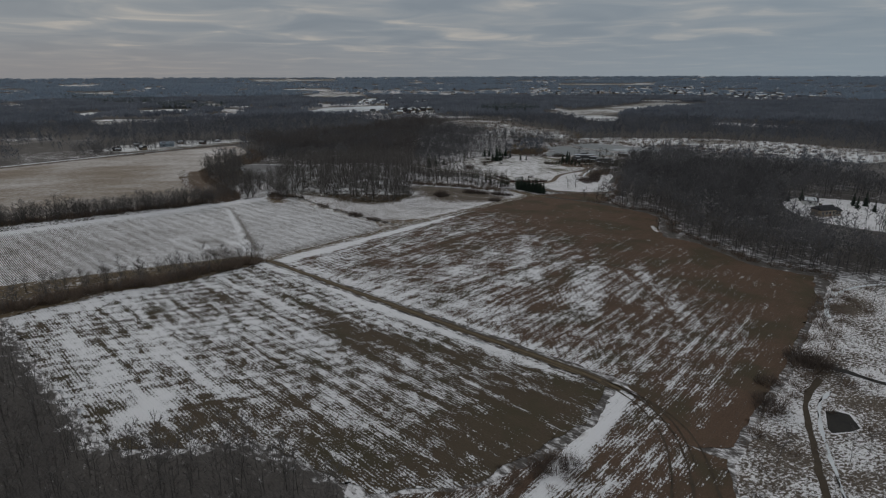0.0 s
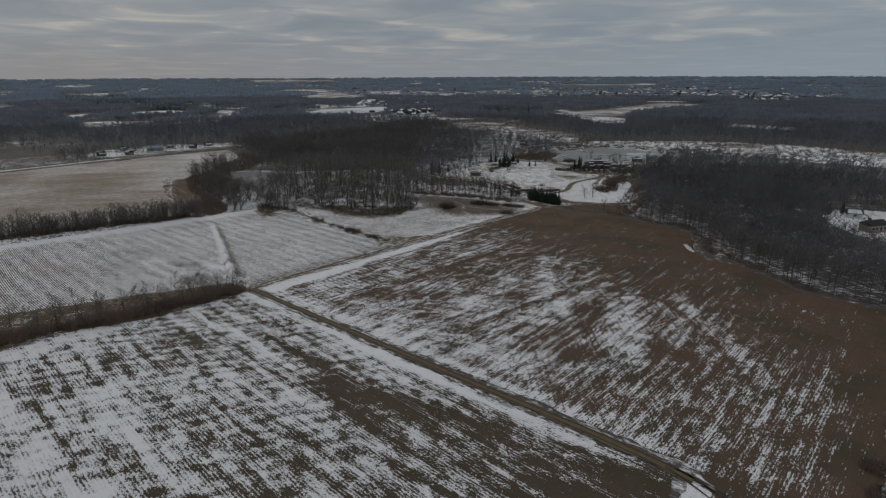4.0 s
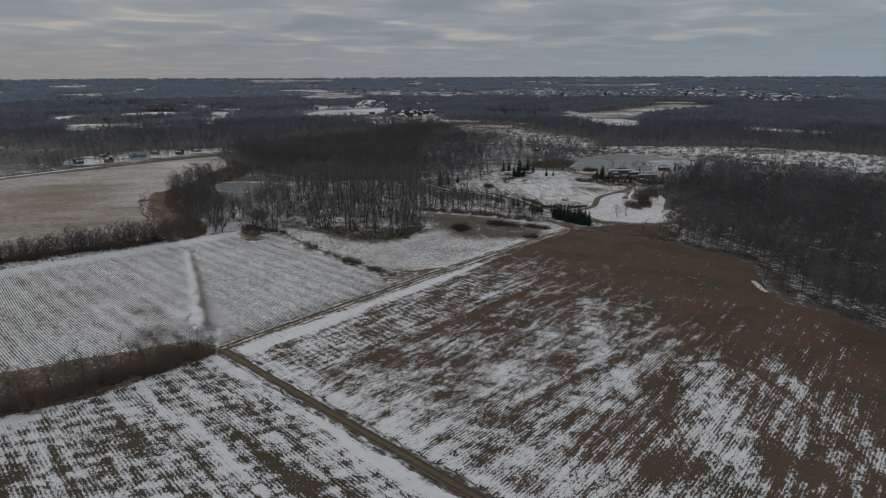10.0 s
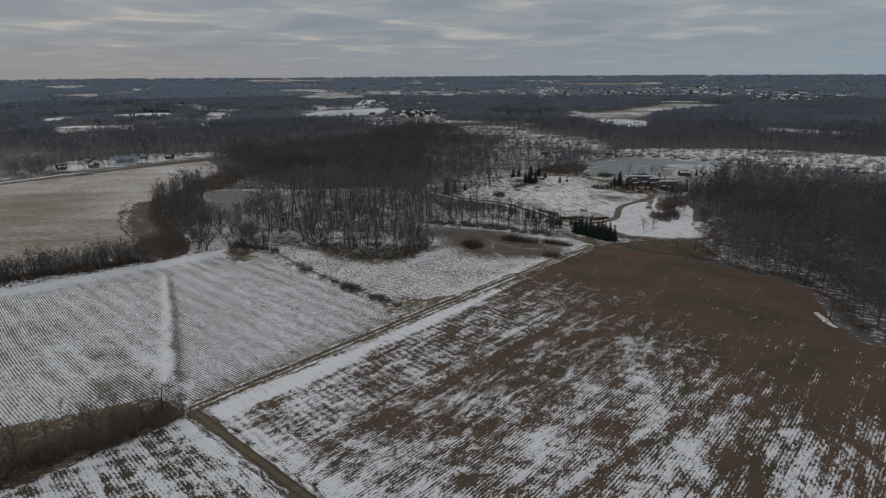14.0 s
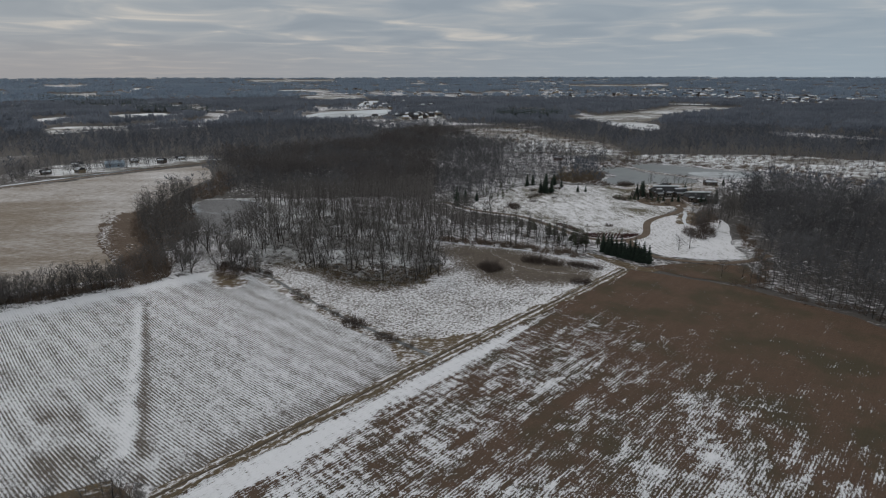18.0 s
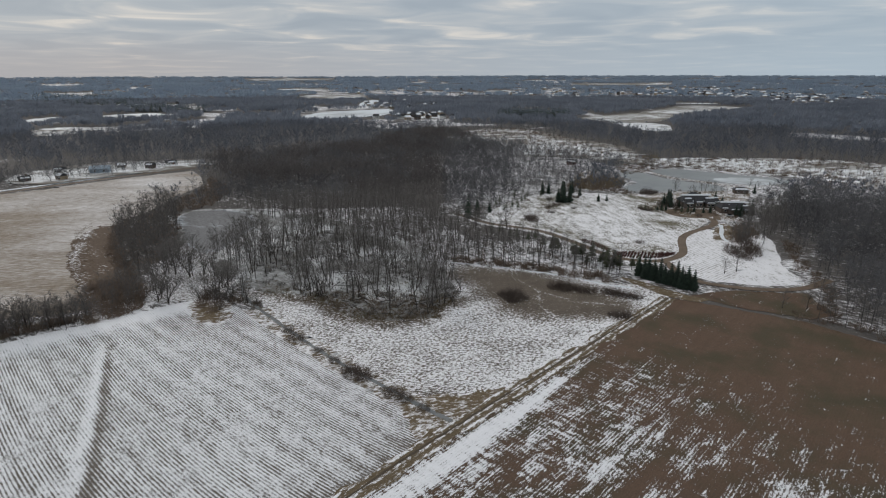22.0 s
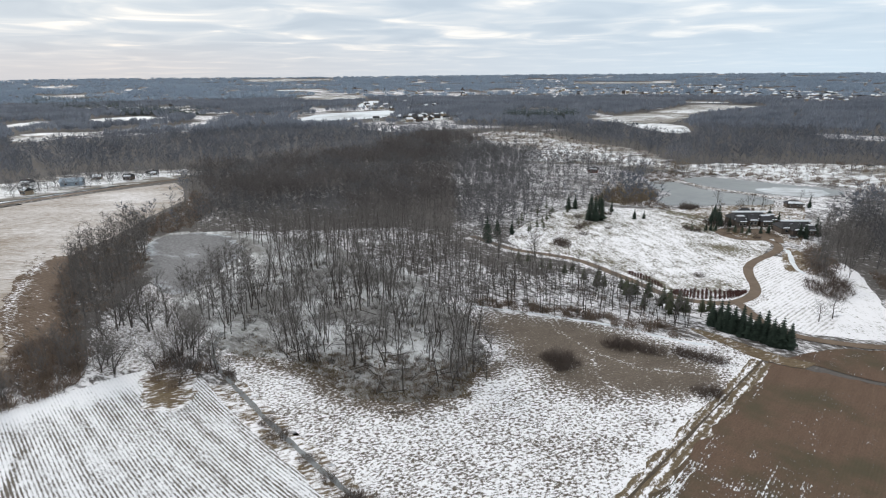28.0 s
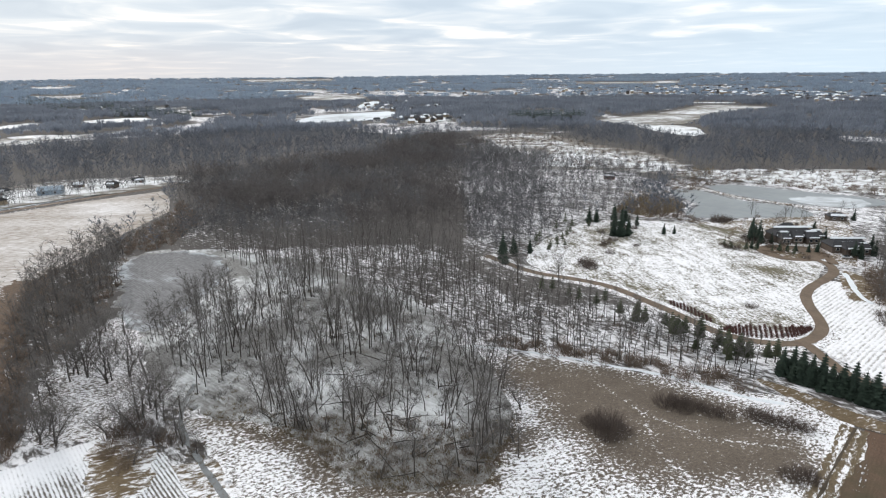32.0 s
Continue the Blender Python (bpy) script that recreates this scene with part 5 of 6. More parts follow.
wood("woodland_east", scatter(W_EAST, 5.0, 26, avoid=[P_YARD, P_EAST] + [[(x * k, y * k) for x, y in P_YARD] for k in (0.97, 0.93, 0.89)]), FARM, M_WOOD, 26, "dark leafless woodland beyond the ploughed field")
wood("woodland_east_edge", scatter([(-168, 342), (-126, 336), (-110, 318), (-98, 291), (-84, 289), (-53, 269), (-28, 270), (4, 292), (0, 300), (-30, 286), (-54, 284), (-86, 304), (-104, 334), (-124, 350), (-166, 354)], 4.6, 34, keep=0.9), MID, M_TWIG, 34, "bare trees along the front of the dark wood", low=0.7, high=1.05)
wood("woodland_southwest", scatter(W_SW, 3.5, 27, avoid=[P_SOUTH]), SMALL, M_TWIG, 27, "low dark leafless woodland along the stubble field", low=0.7, high=1.2)

# far woods, in widening rings across the land ahead
def ring(r0, r1, spacing, seed):
    q = np.random.default_rng(seed)
    n = int(0.5 * radians(96) * (r1 * r1 - r0 * r0) / spacing ** 2)
    r = np.sqrt(r0 * r0 + (r1 * r1 - r0 * r0) * q.random(n))
    a = radians(90 + 41.2) + radians(96) * (q.random(n) - 0.5)
    x, y = CX + r * np.cos(a), CY + r * np.sin(a)
    ok = open_land(x, y) > np.where(r > 650, 0.355, 0.30)
    for p in OPEN + [W_BACK, W_EAST, W_LEFT, W_SWAMP_BACK, W_SPARSE, W_PATH, P_SWAMP, W_GAP]:
        ok &= ~inside(p, x, y)
    low = np.zeros(n, bool)
    for c in CLEAR.values():
        for k in (0.03, 0.06, 0.09):
            low = low | inside(c[0], CX + (x - CX) * (1 + k), CY + (y - CY) * (1 + k))
    tall, low = ok & ~low, ok & low
    return np.stack([x[tall], y[tall]], -1), np.stack([x[low], y[low]], -1)


# each farther ring has more haze painted into its twig colour
for nm, r0, r1, gap, soups, mt, lb in (("woods_mid", 430, 1000, 7.2, FARM2, M_HAZED_MIDWOOD, "leafless woods rolling away behind the clearings"),
                                       ("woods_far", 1000, 2100, 11.5, TUFTS, M_HAZED_FARWOOD, "distant leafless woods"),
                                       ("woods_horizon", 2100, 4850, 24.0, FAR_TUFTS, M_HAZED_HORIZON, "woods out to the horizon")):
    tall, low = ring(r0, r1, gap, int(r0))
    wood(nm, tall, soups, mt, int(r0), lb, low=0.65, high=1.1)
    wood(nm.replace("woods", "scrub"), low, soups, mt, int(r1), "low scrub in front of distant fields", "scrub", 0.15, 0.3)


# ---- hedges, bushes, grass ----
def along(pts, spacing, width, seed):
    q = np.random.default_rng(seed)
    p = np.asarray(pts, float)
    s = np.r_[0, np.cumsum(np.hypot(*np.diff(p, axis=0).T))]
    t = np.arange(0, s[-1], spacing) + (q.random(len(np.arange(0, s[-1], spacing))) - 0.5) * spacing
    x, y = np.interp(t, s, p[:, 0]), np.interp(t, s, p[:, 1])
    return np.stack([x + (q.random(len(t)) - 0.5) * width, y + (q.random(len(t)) - 0.5) * width], -1)


M_ROUGH = field_material("rough_dead_grass", (0.11, 0.080, 0.050), (0.20, 0.150, 0.095), turn=60, row=9.0, row_amp=0.0, stretch=0.6, patch=0.5, patch_scale=0.15, fine=1.1, fine_scale=1.1, edge=0.2)
patch("hedge_grass", [(-220, 130), (-234, 129), (-248, 100), (-264, 62), (-276, 36), (-234, 34), (-230.5, 73), (-222, 93), (-220.5, 110)], 1.6, M_ROUGH, 0.14, even(0.20, 0.5, 7), label="strip of tan dead grass along the hedge", category="grass")
patch("bare_corner", [(-345, 206), (-336, 203), (-324, 199), (-317, 205), (-322, 213), (-333, 216), (-342, 213)], 1.0, M_ROUGH, 0.15, lambda x, y: 0.18 + 0.5 * (fbm(x, y, 4, 99) - 0.5) + 0.40 * np.clip(1.1 - to_edge([(-345, 206), (-336, 203), (-324, 199), (-317, 205), (-322, 213), (-333, 216), (-342, 213)], x, y)[0] / 4.5, 0, 1), ragged=2.2, label="bare brown corner of the row-crop field", category="ground")
patch("field_corner_grass", [(-222, 203), (-233, 208), (-236, 214), (-222, 232), (-217.5, 240), (-218.5, 212)], 1.0, M_ROUGH, 0.145, even(0.36, 0.5, 4), ragged=1.6, label="trampled tan grass where the fields meet", category="grass")
M_BROWNGRASS = field_material("brown_weeds", (0.092, 0.064, 0.046), (0.170, 0.122, 0.090), turn=15, row=1.2, row_amp=0.06, stretch=0.5, patch=0.4, patch_scale=0.1, fine=0.9, fine_scale=0.9, edge=0.2)
patch("hay_margin", [(-354, 184), (-368, 182), (-410, 188), (-436, 194), (-470, 206), (-494, 228), (-482, 232), (-436, 213), (-372, 197)], 1.5, M_BROWNGRASS, 0.14, lambda x, y: 0.12 + 0.3 * (fbm(x, y, 8, 59) - 0.5) + 0.35 * np.clip(1 - to_edge([(-350, 182), (-368, 182), (-436, 196), (-506, 228), (-900, 300), (-300, 900)], x, y)[0] / 5, 0, 1), ragged=1.6, label="brown grassy margin between hay field and wood", category="grass")
patch("ditch_bank", [(-222, 209), (-256, 210), (-300, 213), (-322, 216), (-318, 224), (-290, 220), (-258, 217), (-222, 217)], 1.4, M_ROUGH, 0.13, even(0.5, 0.3, 6), label="rough grass bank along the frozen ditch", category="grass")
patch("evergreen_bank", [(-236, 340), (-229, 340), (-206, 336), (-198, 338), (-200, 332), (-211, 330), (-226, 334)], 1.4, M_ROUGH, 0.13, even(0.22, 0.3, 6), label="tan grass below the evergreen row", category="grass")
patch("lane_bank", [(-206, 336), (-196, 352), (-172, 368), (-160, 352), (-166, 341), (-190, 336)], 1.6, M_EAST, 0.12, even(-0.12, 0.3, 6), label="bare brown soil beside the lane", category="ground")
patch("pond_bank", [(-316, 506), (-296, 512), (-262, 560), (-240, 566), (-232, 520), (-226, 470), (-240, 478), (-262, 490), (-280, 500)], 3.0, M_ROUGH, 0.12, even(0.42, 0.5, 14), label="grassy garden bank by the frozen pond", category="grass")
strip("pond_causeway", ribbon("pond_causeway", [(-345, 610), (-330, 606), (-306, 589), (-280, 588), (-258, 583), (-240, 580)], 3.6, M_ROUGH, 0.3, 0.3, crown=0.6), "narrow grassy bank between two ponds", "bank")

patch("forecourt", rounded([(-266, 476), (-258, 460), (-245, 463), (-238, 474), (-240, 486), (-250, 492), (-260, 480)], 2), 1.2, M_DRIVE, 0.16, lambda x, y: 0 * x, 0.4, "brown gravel forecourt of the large house", "driveway")
patch("garden_bed", rounded([(-260, 474), (-254, 466), (-246, 468), (-244, 474), (-250, 480), (-257, 480)], 2), 1.0, M_ROUGH, 0.22, even(0.30, 0.4, 4), 0.4, "round garden bed with shrubs and patchy snow", "garden bed")
patch("terrace_bed", rounded([(-231, 462), (-223, 460), (-216, 440), (-216, 426), (-223, 422), (-228, 440)], 2), 1.2, M_ROUGH, 0.17, even(0.26, 0.4, 5), 0.8, "brown terraced garden bed beside the drive", "garden bed")
strip("terrace_snow", ribbon("terrace_snow", [(-229, 457), (-225, 445), (-221, 430), (-216, 424)], 2.0, M_SNOW, 0.24, 0.3, seed=51), "curved strip of snow on the garden terrace", "snow")
HEDGE = [(-242, 36), (-238, 60), (-235, 73), (-227.5, 93), (-225.5, 115), (-224, 129)]
HEDGE2 = [(-396, 40), (-388, 80), (-376, 118), (-366, 150), (-356, 178)]
HEDGES = [Kind("hedge_shrub", [("hedge_shrub", shrub_soup(300 + i, 3.0, 2.3, 170, 0.075), M_HEDGE)], "dense leafless brown shrub in a field hedge", "shrub", "shrubs of the field hedges") for i in range(4)]
for k, (x, y) in enumerate(along(HEDGE, 0.62, 9.0, 41)):
    HEDGES[k % 4].put(x, y, rng.random() * 360, 0.7 + 0.85 * rng.random())
wood("hedge_saplings", np.vstack([along(HEDGE, 1.1, 10.0, 44), along(HEDGE2, 0.24, 11.0, 45)]), SMALL, M_TWIG, 44, "leafless saplings crowded into the field hedges", "saplings", 0.5, 1.15)
for k, (x, y) in enumerate(along(HEDGE2, 0.9, 8.0, 42)):
    HEDGES[k % 4].put(x, y, rng.random() * 360, 0.8 + 0.7 * rng.random())
for x, y, s in [(-225, 126, 0.95), (-228, 122, 0.8), (-229, 112, 0.8), (-233, 103, 0.7), (-236, 90, 0.75), (-240, 77, 0.8), (-244, 66, 0.7), (-247, 52, 0.8), (-238, 112, 0.45), (-244, 96, 0.5), (-232, 97, 0.9), (-241, 84, 0.6), (-248, 74, 0.7), (-252, 60, 0.75), (-256, 48, 0.8), (-234, 118, 0.5)]:
    OPEN_TREES[int(abs(x)) % 4].put(x, y, x * 37 % 360, s * 0.9)
for k, (x, y) in enumerate(along(HEDGE2, 3.6, 6.0, 43)):
    OPEN_TREES[k % 4].put(x, y, rng.random() * 360, 0.55 + 0.7 * rng.random())
for k, (x, y, s) in enumerate([(-256, 213, 1.4), (-253.5, 213.5, 1.1), (-258.5, 213, 1), (-288, 215.5, 1.1), (-240, 212.5, 1.1), (-237, 213, 0.9), (-243, 213, 0.8), (-230, 213, 0.7), (-267, 214, 0.7), (-276, 215, 0.7), (-295, 217, 0.8), (-17, 178, 2),
                               (-20, 181, 1.6), (-14, 180, 1.7), (-20, 146, 1.6), (-22, 150, 1.2), (-49, 92, 1.2), (-47, 95, 1), (-51, 89, 0.9), (-24, 160, 1.2), (-206, 403, 1.6), (-210, 406, 1.3), (-202, 400, 1.4), (-206, 411, 1.6),
                               (-200, 408, 1.3), (-204, 418, 1.5), (-212, 413, 1.1), (-208, 424, 1.5), (-202, 413, 1.6), (-210, 430, 1.4), (-213, 437, 1.3),
                               (-338, 216, 1), (-344, 214, 1.2), (-341, 218, 1), (-348, 218, 1.2), (-336, 219, 0.8), (-330, 221, 0.9), (-324, 223, 0.8), (-255, 289, 1.5), (-258, 291, 1.3), (-253, 291, 1.3), (-256, 292.5, 1.4), (-260, 290.5, 1),
                               (-254, 287.5, 1), (-249, 310, 1.2), (-246, 311, 1.4), (-243, 313, 1.3), (-247, 313, 1.1), (-241, 315, 1), (-239, 313, 0.9), (-236, 315, 1.1), (-231, 319, 1), (-229, 319, 1.1), (-226.5, 319.5, 1), (-224, 320, 1.1),
                               (-221.5, 320.5, 0.9), (-219.5, 321, 0.8), (-219, 300, 1), (-217, 300.5, 1.2), (-215.5, 302, 0.8)]):
    BUSHES[k % 3].put(x, y, k * 77, s * 1.15, 0.8 + 0.3 * hashed(x, y, 2.0))
for x, y, s in [(-379, 218, 0.95), (-371, 220.5, 1.1), (-350, 202, 0.85), (-354, 200, 0.75), (-370, 226, 1.0), (-349, 223, 0.9), (-346, 219, 0.9), (-383, 217, 0.9), (-332, 222, 0.7), (-327, 221, 0.6), (-338, 226, 0.8), (-343, 222, 0.75), (-350, 226, 0.8), (-322, 222, 0.55), (-372, 222, 0.8), (-384, 232, 0.9), (-392, 226, 0.85), (-400, 236, 0.9), (-368, 204, 0.9),
                (-108, 300, 0.75), (-266, 268, 0.6), (-316, 372, 1.0), (-169, 350, 0.6), (-176, 346, 0.5), (-200, 378, 0.7), (-203, 372, 0.6), (-380, 214, 0.9), (-388, 218, 0.8), (-396, 224, 0.9), (-404, 230, 0.85), (-376, 208, 0.8), (-349, 216, 0.6)]:
    OPEN_TREES[int(abs(x * 7 + y)) % 4].put(x, y, x * 37 % 360, s * 1.2)
for k, (x, y, s) in enumerate([(-379, 218, 1.15), (-371, 220.5, 1.25), (-350, 202, 1.1), (-354, 200, 1.0), (-370, 226, 1.2), (-366, 229, 1.0), (-349, 224, 1.1), (-346, 220, 1.0), (-384, 216, 1.1), (-341, 223, 0.9), (-358, 203, 1.0), (-363, 205, 0.9), (-392, 222, 1.1), (-399, 228, 1.1), (-408, 233, 1.0), (-340, 216, 1.0), (-333, 217, 0.9), (-329, 211, 0.7), (-344, 211, 0.9), (-375, 209, 1.0), (-388, 229, 1.0), (-356, 226, 1.0), (-320, 240, 0.9), (-311, 243, 0.8), (-284, 253, 0.9), (-273, 262, 1.0), (-270, 272, 0.9), (-276, 284, 0.9)]):
    SPREADING[k % 4].put(x, y, k * 83 % 360, s, 0.85 + 0.3 * hashed(x, y, 5.0))
wood("scrub_thicket", np.vstack([scatter([(-350, 214), (-344, 208), (-328, 208), (-324, 214), (-334, 222), (-346, 220)], 2.6, 51, keep=0.7), scatter([(-484, 230), (-436, 211), (-372, 195), (-374, 200), (-440, 219), (-500, 246)], 2.8, 52), scatter(W_GAP, 3.4, 104)]), SHRUB, M_BUSH, 51, "brown leafless thicket at the wood's edge", "thicket", 0.8, 1.5)
wood("hay_corner_brush", scatter([(-372, 178), (-350, 182), (-353, 196), (-372, 203), (-392, 198), (-390, 186)], 2.2, 101), SHRUB, M_BUSH, 101, "brown brush in the corner of the hay field", "brush", 0.9, 1.7)
wood("hay_corner_saplings", scatter([(-368, 184), (-353, 186), (-358, 200), (-378, 203), (-392, 198)], 3.4, 102), SMALL, M_TWIG, 102, "leafless saplings at the hay field corner", "saplings", 0.6, 1.1)
wood("vineyard_trees", np.vstack([scatter([(-214, 438), (-206, 430), (-196, 458), (-204, 500), (-222, 504), (-220, 470)], 4.2, 91), scatter([(-204, 410), (-200, 432), (-214, 440), (-216, 424)], 4.0, 92)]), MID, M_TWIG, 91, "tall grey leafless trees beside the vineyard", "trees", 0.6, 1.0)
wood("house_trees", scatter([(-284, 470), (-226, 470), (-222, 520), (-250, 560), (-282, 530)], 7.5, 93, keep=0.6, avoid=[P_LAWN, [(-275, 492), (-252, 480), (-226, 486), (-226, 505), (-250, 522), (-270, 516)]]), SMALL, M_TWIG, 93, "small leafless garden trees round the house", "trees", 0.5, 0.9)
wood("wood_edge_thicket", np.vstack([along([(-172, 343), (-150, 341), (-126, 339), (-113, 328), (-98, 298), (-86, 293), (-53, 273), (-28, 274), (-22, 262)], 1.9, 7.0, 53), along([(-162, 350), (-163, 372), (-179, 402), (-194, 444)], 1.2, 6.0, 54), scatter([(-214, 424), (-206, 440), (-214, 470), (-224, 478), (-222, 450)], 2.2, 55), along([(-236, 333), (-266, 326), (-304, 311)], 0.5, 8.0, 56), scatter(W_PATH, 5.0, 94, keep=0.4)]), SHRUB, M_BUSH, 53, "low brown thicket along the wood's edge", "thicket", 0.7, 1.3)
wood("scrub_bushes", np.vstack([scatter(P_SCRUB, 6.5, 57, keep=0.6), scatter([(-20, 118), (-22, 175), (-26, 250), (-16, 262), (-12, 190)], 2.4, 58, keep=0.6), scatter([(-70, 56), (-58, 80), (-52, 98), (-44, 92), (-50, 60)], 2.6, 59, keep=0.7)]), SHRUB, M_BUSH, 57, "scattered leafless scrub on snowy rough grass", "scrub", 0.5, 1.2)
wood("scrub_saplings", scatter(P_SCRUB, 12, 60, keep=0.5), SMALL, M_TWIG, 60, "thin leafless saplings in the scrub", "scrub", 0.5, 1.0)
wood("hedge_dead_grass", np.vstack([scatter([(-222, 130), (-232, 129), (-262, 62), (-272, 38), (-238, 36), (-228, 90)], 1.5, 61), scatter([(-360, 186), (-436, 204), (-502, 226), (-496, 216), (-436, 194), (-372, 180)], 2.4, 62), along(DITCH, 0.6, 5.0, 63)]), GRASS, M_GRASS, 61, "tall tan dead grass in tufts", "grass", 0.6, 1.2)
wood("swamp_hummocks", np.vstack([along([(-335, 234), (-318, 240), (-303, 241), (-288, 239), (-277, 245), (-268, 258), (-276, 280)], 0.2, 8.0, 73), scatter(near_swamp, 3.2, 74, keep=0.35)]), GRASS, M_GRASS, 73, "tan grass hummocks and litter at the swamp edge", "grass", 0.6, 1.5)
lobe = [(-320, 240), (-304, 240), (-288, 238), (-277, 244), (-267, 257), (-272, 276), (-290, 266), (-306, 256)]
wood("swamp_lobe_brush", scatter(lobe, 2.0, 105, keep=0.7), SHRUB, M_BUSH, 105, "brown brush and broken branches at the swamp front", "brush", 0.3, 0.9)
wood("swamp_lobe_grass", scatter(lobe, 1.3, 106, keep=0.8), GRASS, M_GRASS, 106, "olive-tan grass hummocks at the swamp front", "grass", 0.5, 1.3)
wood("swamp_brush", scatter(near_swamp, 3.2, 64, keep=0.5), SHRUB, M_TWIG, 64, "low grey brush and fallen twigs in the swamp", "brush", 0.4, 1.1)
wood("wood_belt_brush", scatter(W_LEFT, 4.4, 95, keep=0.9), SHRUB, M_BUSH, 95, "brown brush under the belt of trees", "brush", 0.8, 1.6)
wood("marsh_brush", np.vstack([scatter(CLEAR["clearing_a"][0], 6.0, 85, keep=0.5), scatter(CLEAR["clearing_b"][0], 6.5, 86, keep=0.7), scatter([(-366, 640), (-350, 560), (-330, 606), (-322, 650), (-225, 655), (-215, 600), (-120, 660), (-230, 690), (-330, 668)], 5.0, 87, keep=0.7), scatter([(-326, 500), (-300, 506), (-318, 520), (-330, 556), (-356, 560), (-352, 500)], 4.0, 88)]), SHRUB, M_BUSH, 85, "brown brush and dead reeds on the marsh", "brush", 0.7, 1.7)
wood("marsh_trees", np.vstack([scatter(CLEAR["clearing_a"][0], 12, 65, keep=0.8), scatter(CLEAR["clearing_b"][0], 10.5, 66, keep=0.75), scatter([(-424, 662), (-360, 610), (-340, 620), (-322, 650), (-300, 655), (-358, 690)], 8, 67)]), SMALL, M_WOOD, 65, "thin scattered leafless trees on the marsh", "trees", 0.6, 1.2)


# ---- fallen trunks ----
def log_mesh(seed, L):
    q = np.random.default_rng(seed)
    a, b = tube([(0, 0, 0), (0.25 * q.normal(), 0.1, L * 0.3), (0.4 * q.normal(), 0.05, L * 0.65), (0.3 * q.normal(), 0.1, L)], [0.2, 0.15, 0.1, 0.04], 6), None
    pieces = [a]
    for k in range(5):
        z = L * (0.4 + 0.55 * q.random())
        an = q.random() * 6.28
        pieces.append((sliver(np.array([0, 0, z]), np.array([math.cos(an) * 1.6, math.sin(an) * 1.6, 1.2]), 0.12, q), [(0, 1, 2)]))
    v, f = joined(pieces)
    return mesh("fallen_trunk", v, f, M_BARK)


for k, (x, y, L) in enumerate([(-298, 252, 11), (-307, 270, 12), (-322, 241, 9), (-285, 266, 13), (-291, 250, 8), (-312, 258, 12), (-330, 262, 10), (-278, 262, 9), (-296, 278, 11), (-340, 250, 9), (-318, 284, 10), (-283, 256, 10), (-303, 246, 7), (-345, 280, 11)] + [(-338 + 64 * hashed(float(i), 1.0, 5.0), 243 + 44 * hashed(float(i), 2.0, 7.0), 6 + 6 * hashed(float(i), 3.0, 9.0)) for i in range(22)] + [(-318 + 48 * hashed(float(i), 4.0, 5.0), 241 + 22 * hashed(float(i), 5.0, 7.0), 5 + 6 * hashed(float(i), 6.0, 9.0)) for i in range(26)]):
    ob = tagged(new("fallen_trunk", log_mesh(400 + k, L)), "fallen dead trunk lying on swamp ice", "log", "fallen trunks")
    ob.matrix_basis = pose(x, y, 0.3, 84 - k % 4 * 5, 0, k * 67 % 360) @ Matrix.Scale(0.8, 4)


# ---- conifers ----
for k in range(11):
    SPRUCES[k % 3].put(-230 + 2.35 * k, 346.2 - 0.32 * k + 0.8 * math.sin(k * 2.1), k * 50, 0.88 + 0.22 * ((k * 7) % 5) / 5)
for k in range(6):
    SPRUCES[(k + 1) % 3].put(-227 + 3.4 * k, 344.4 - 0.3 * k, k * 80, 0.62 + 0.06 * (k % 3))
pine_belt = [tuple(p) + (0.75 + 0.55 * hashed(p[0], p[1], 3.0),) for p in scatter([(-284, 361), (-262, 356), (-244, 350), (-236, 350), (-242, 342), (-262, 344), (-284, 354)], 3.8, 98, keep=0.62)]
for k, (x, y, s) in enumerate([(-315, 357, 0.95), (-312, 360, 0.9), (-303, 357, 0.85), (-299, 357, 0.9), (-292, 357, 0.9), (-291, 362, 0.9), (-254, 351, 1.35), (-248, 350, 1.15), (-244, 345, 1.2), (-239, 347, 1.1), (-235, 351, 1.0), (-233, 353, 1.05), (-259, 352, 1.1),
                               (-340, 404, 0.7), (-341, 414, 0.75), (-344, 424, 0.7), (-346, 432, 0.8), (-348, 439, 0.7), (-342, 409, 0.6), (-338, 416, 0.6), (-345, 420, 0.65), (-352, 412, 0.8), (-355, 420, 0.9), (-357, 440, 0.9), (-353, 450, 0.8), (-346, 456, 0.7), (-360, 455, 0.9),
                               (-279, 466, 0.55), (-275, 463, 0.6), (-277, 468, 0.5), (-269, 464, 0.6), (-265, 465, 0.65), (-268, 471, 0.5), (-256, 472, 0.6), (-250, 470, 0.65), (-259, 470, 0.55), (-253, 473, 0.5)] + pine_belt):
    PINES[k % 3].put(x, y, k * 50, s * 1.05)
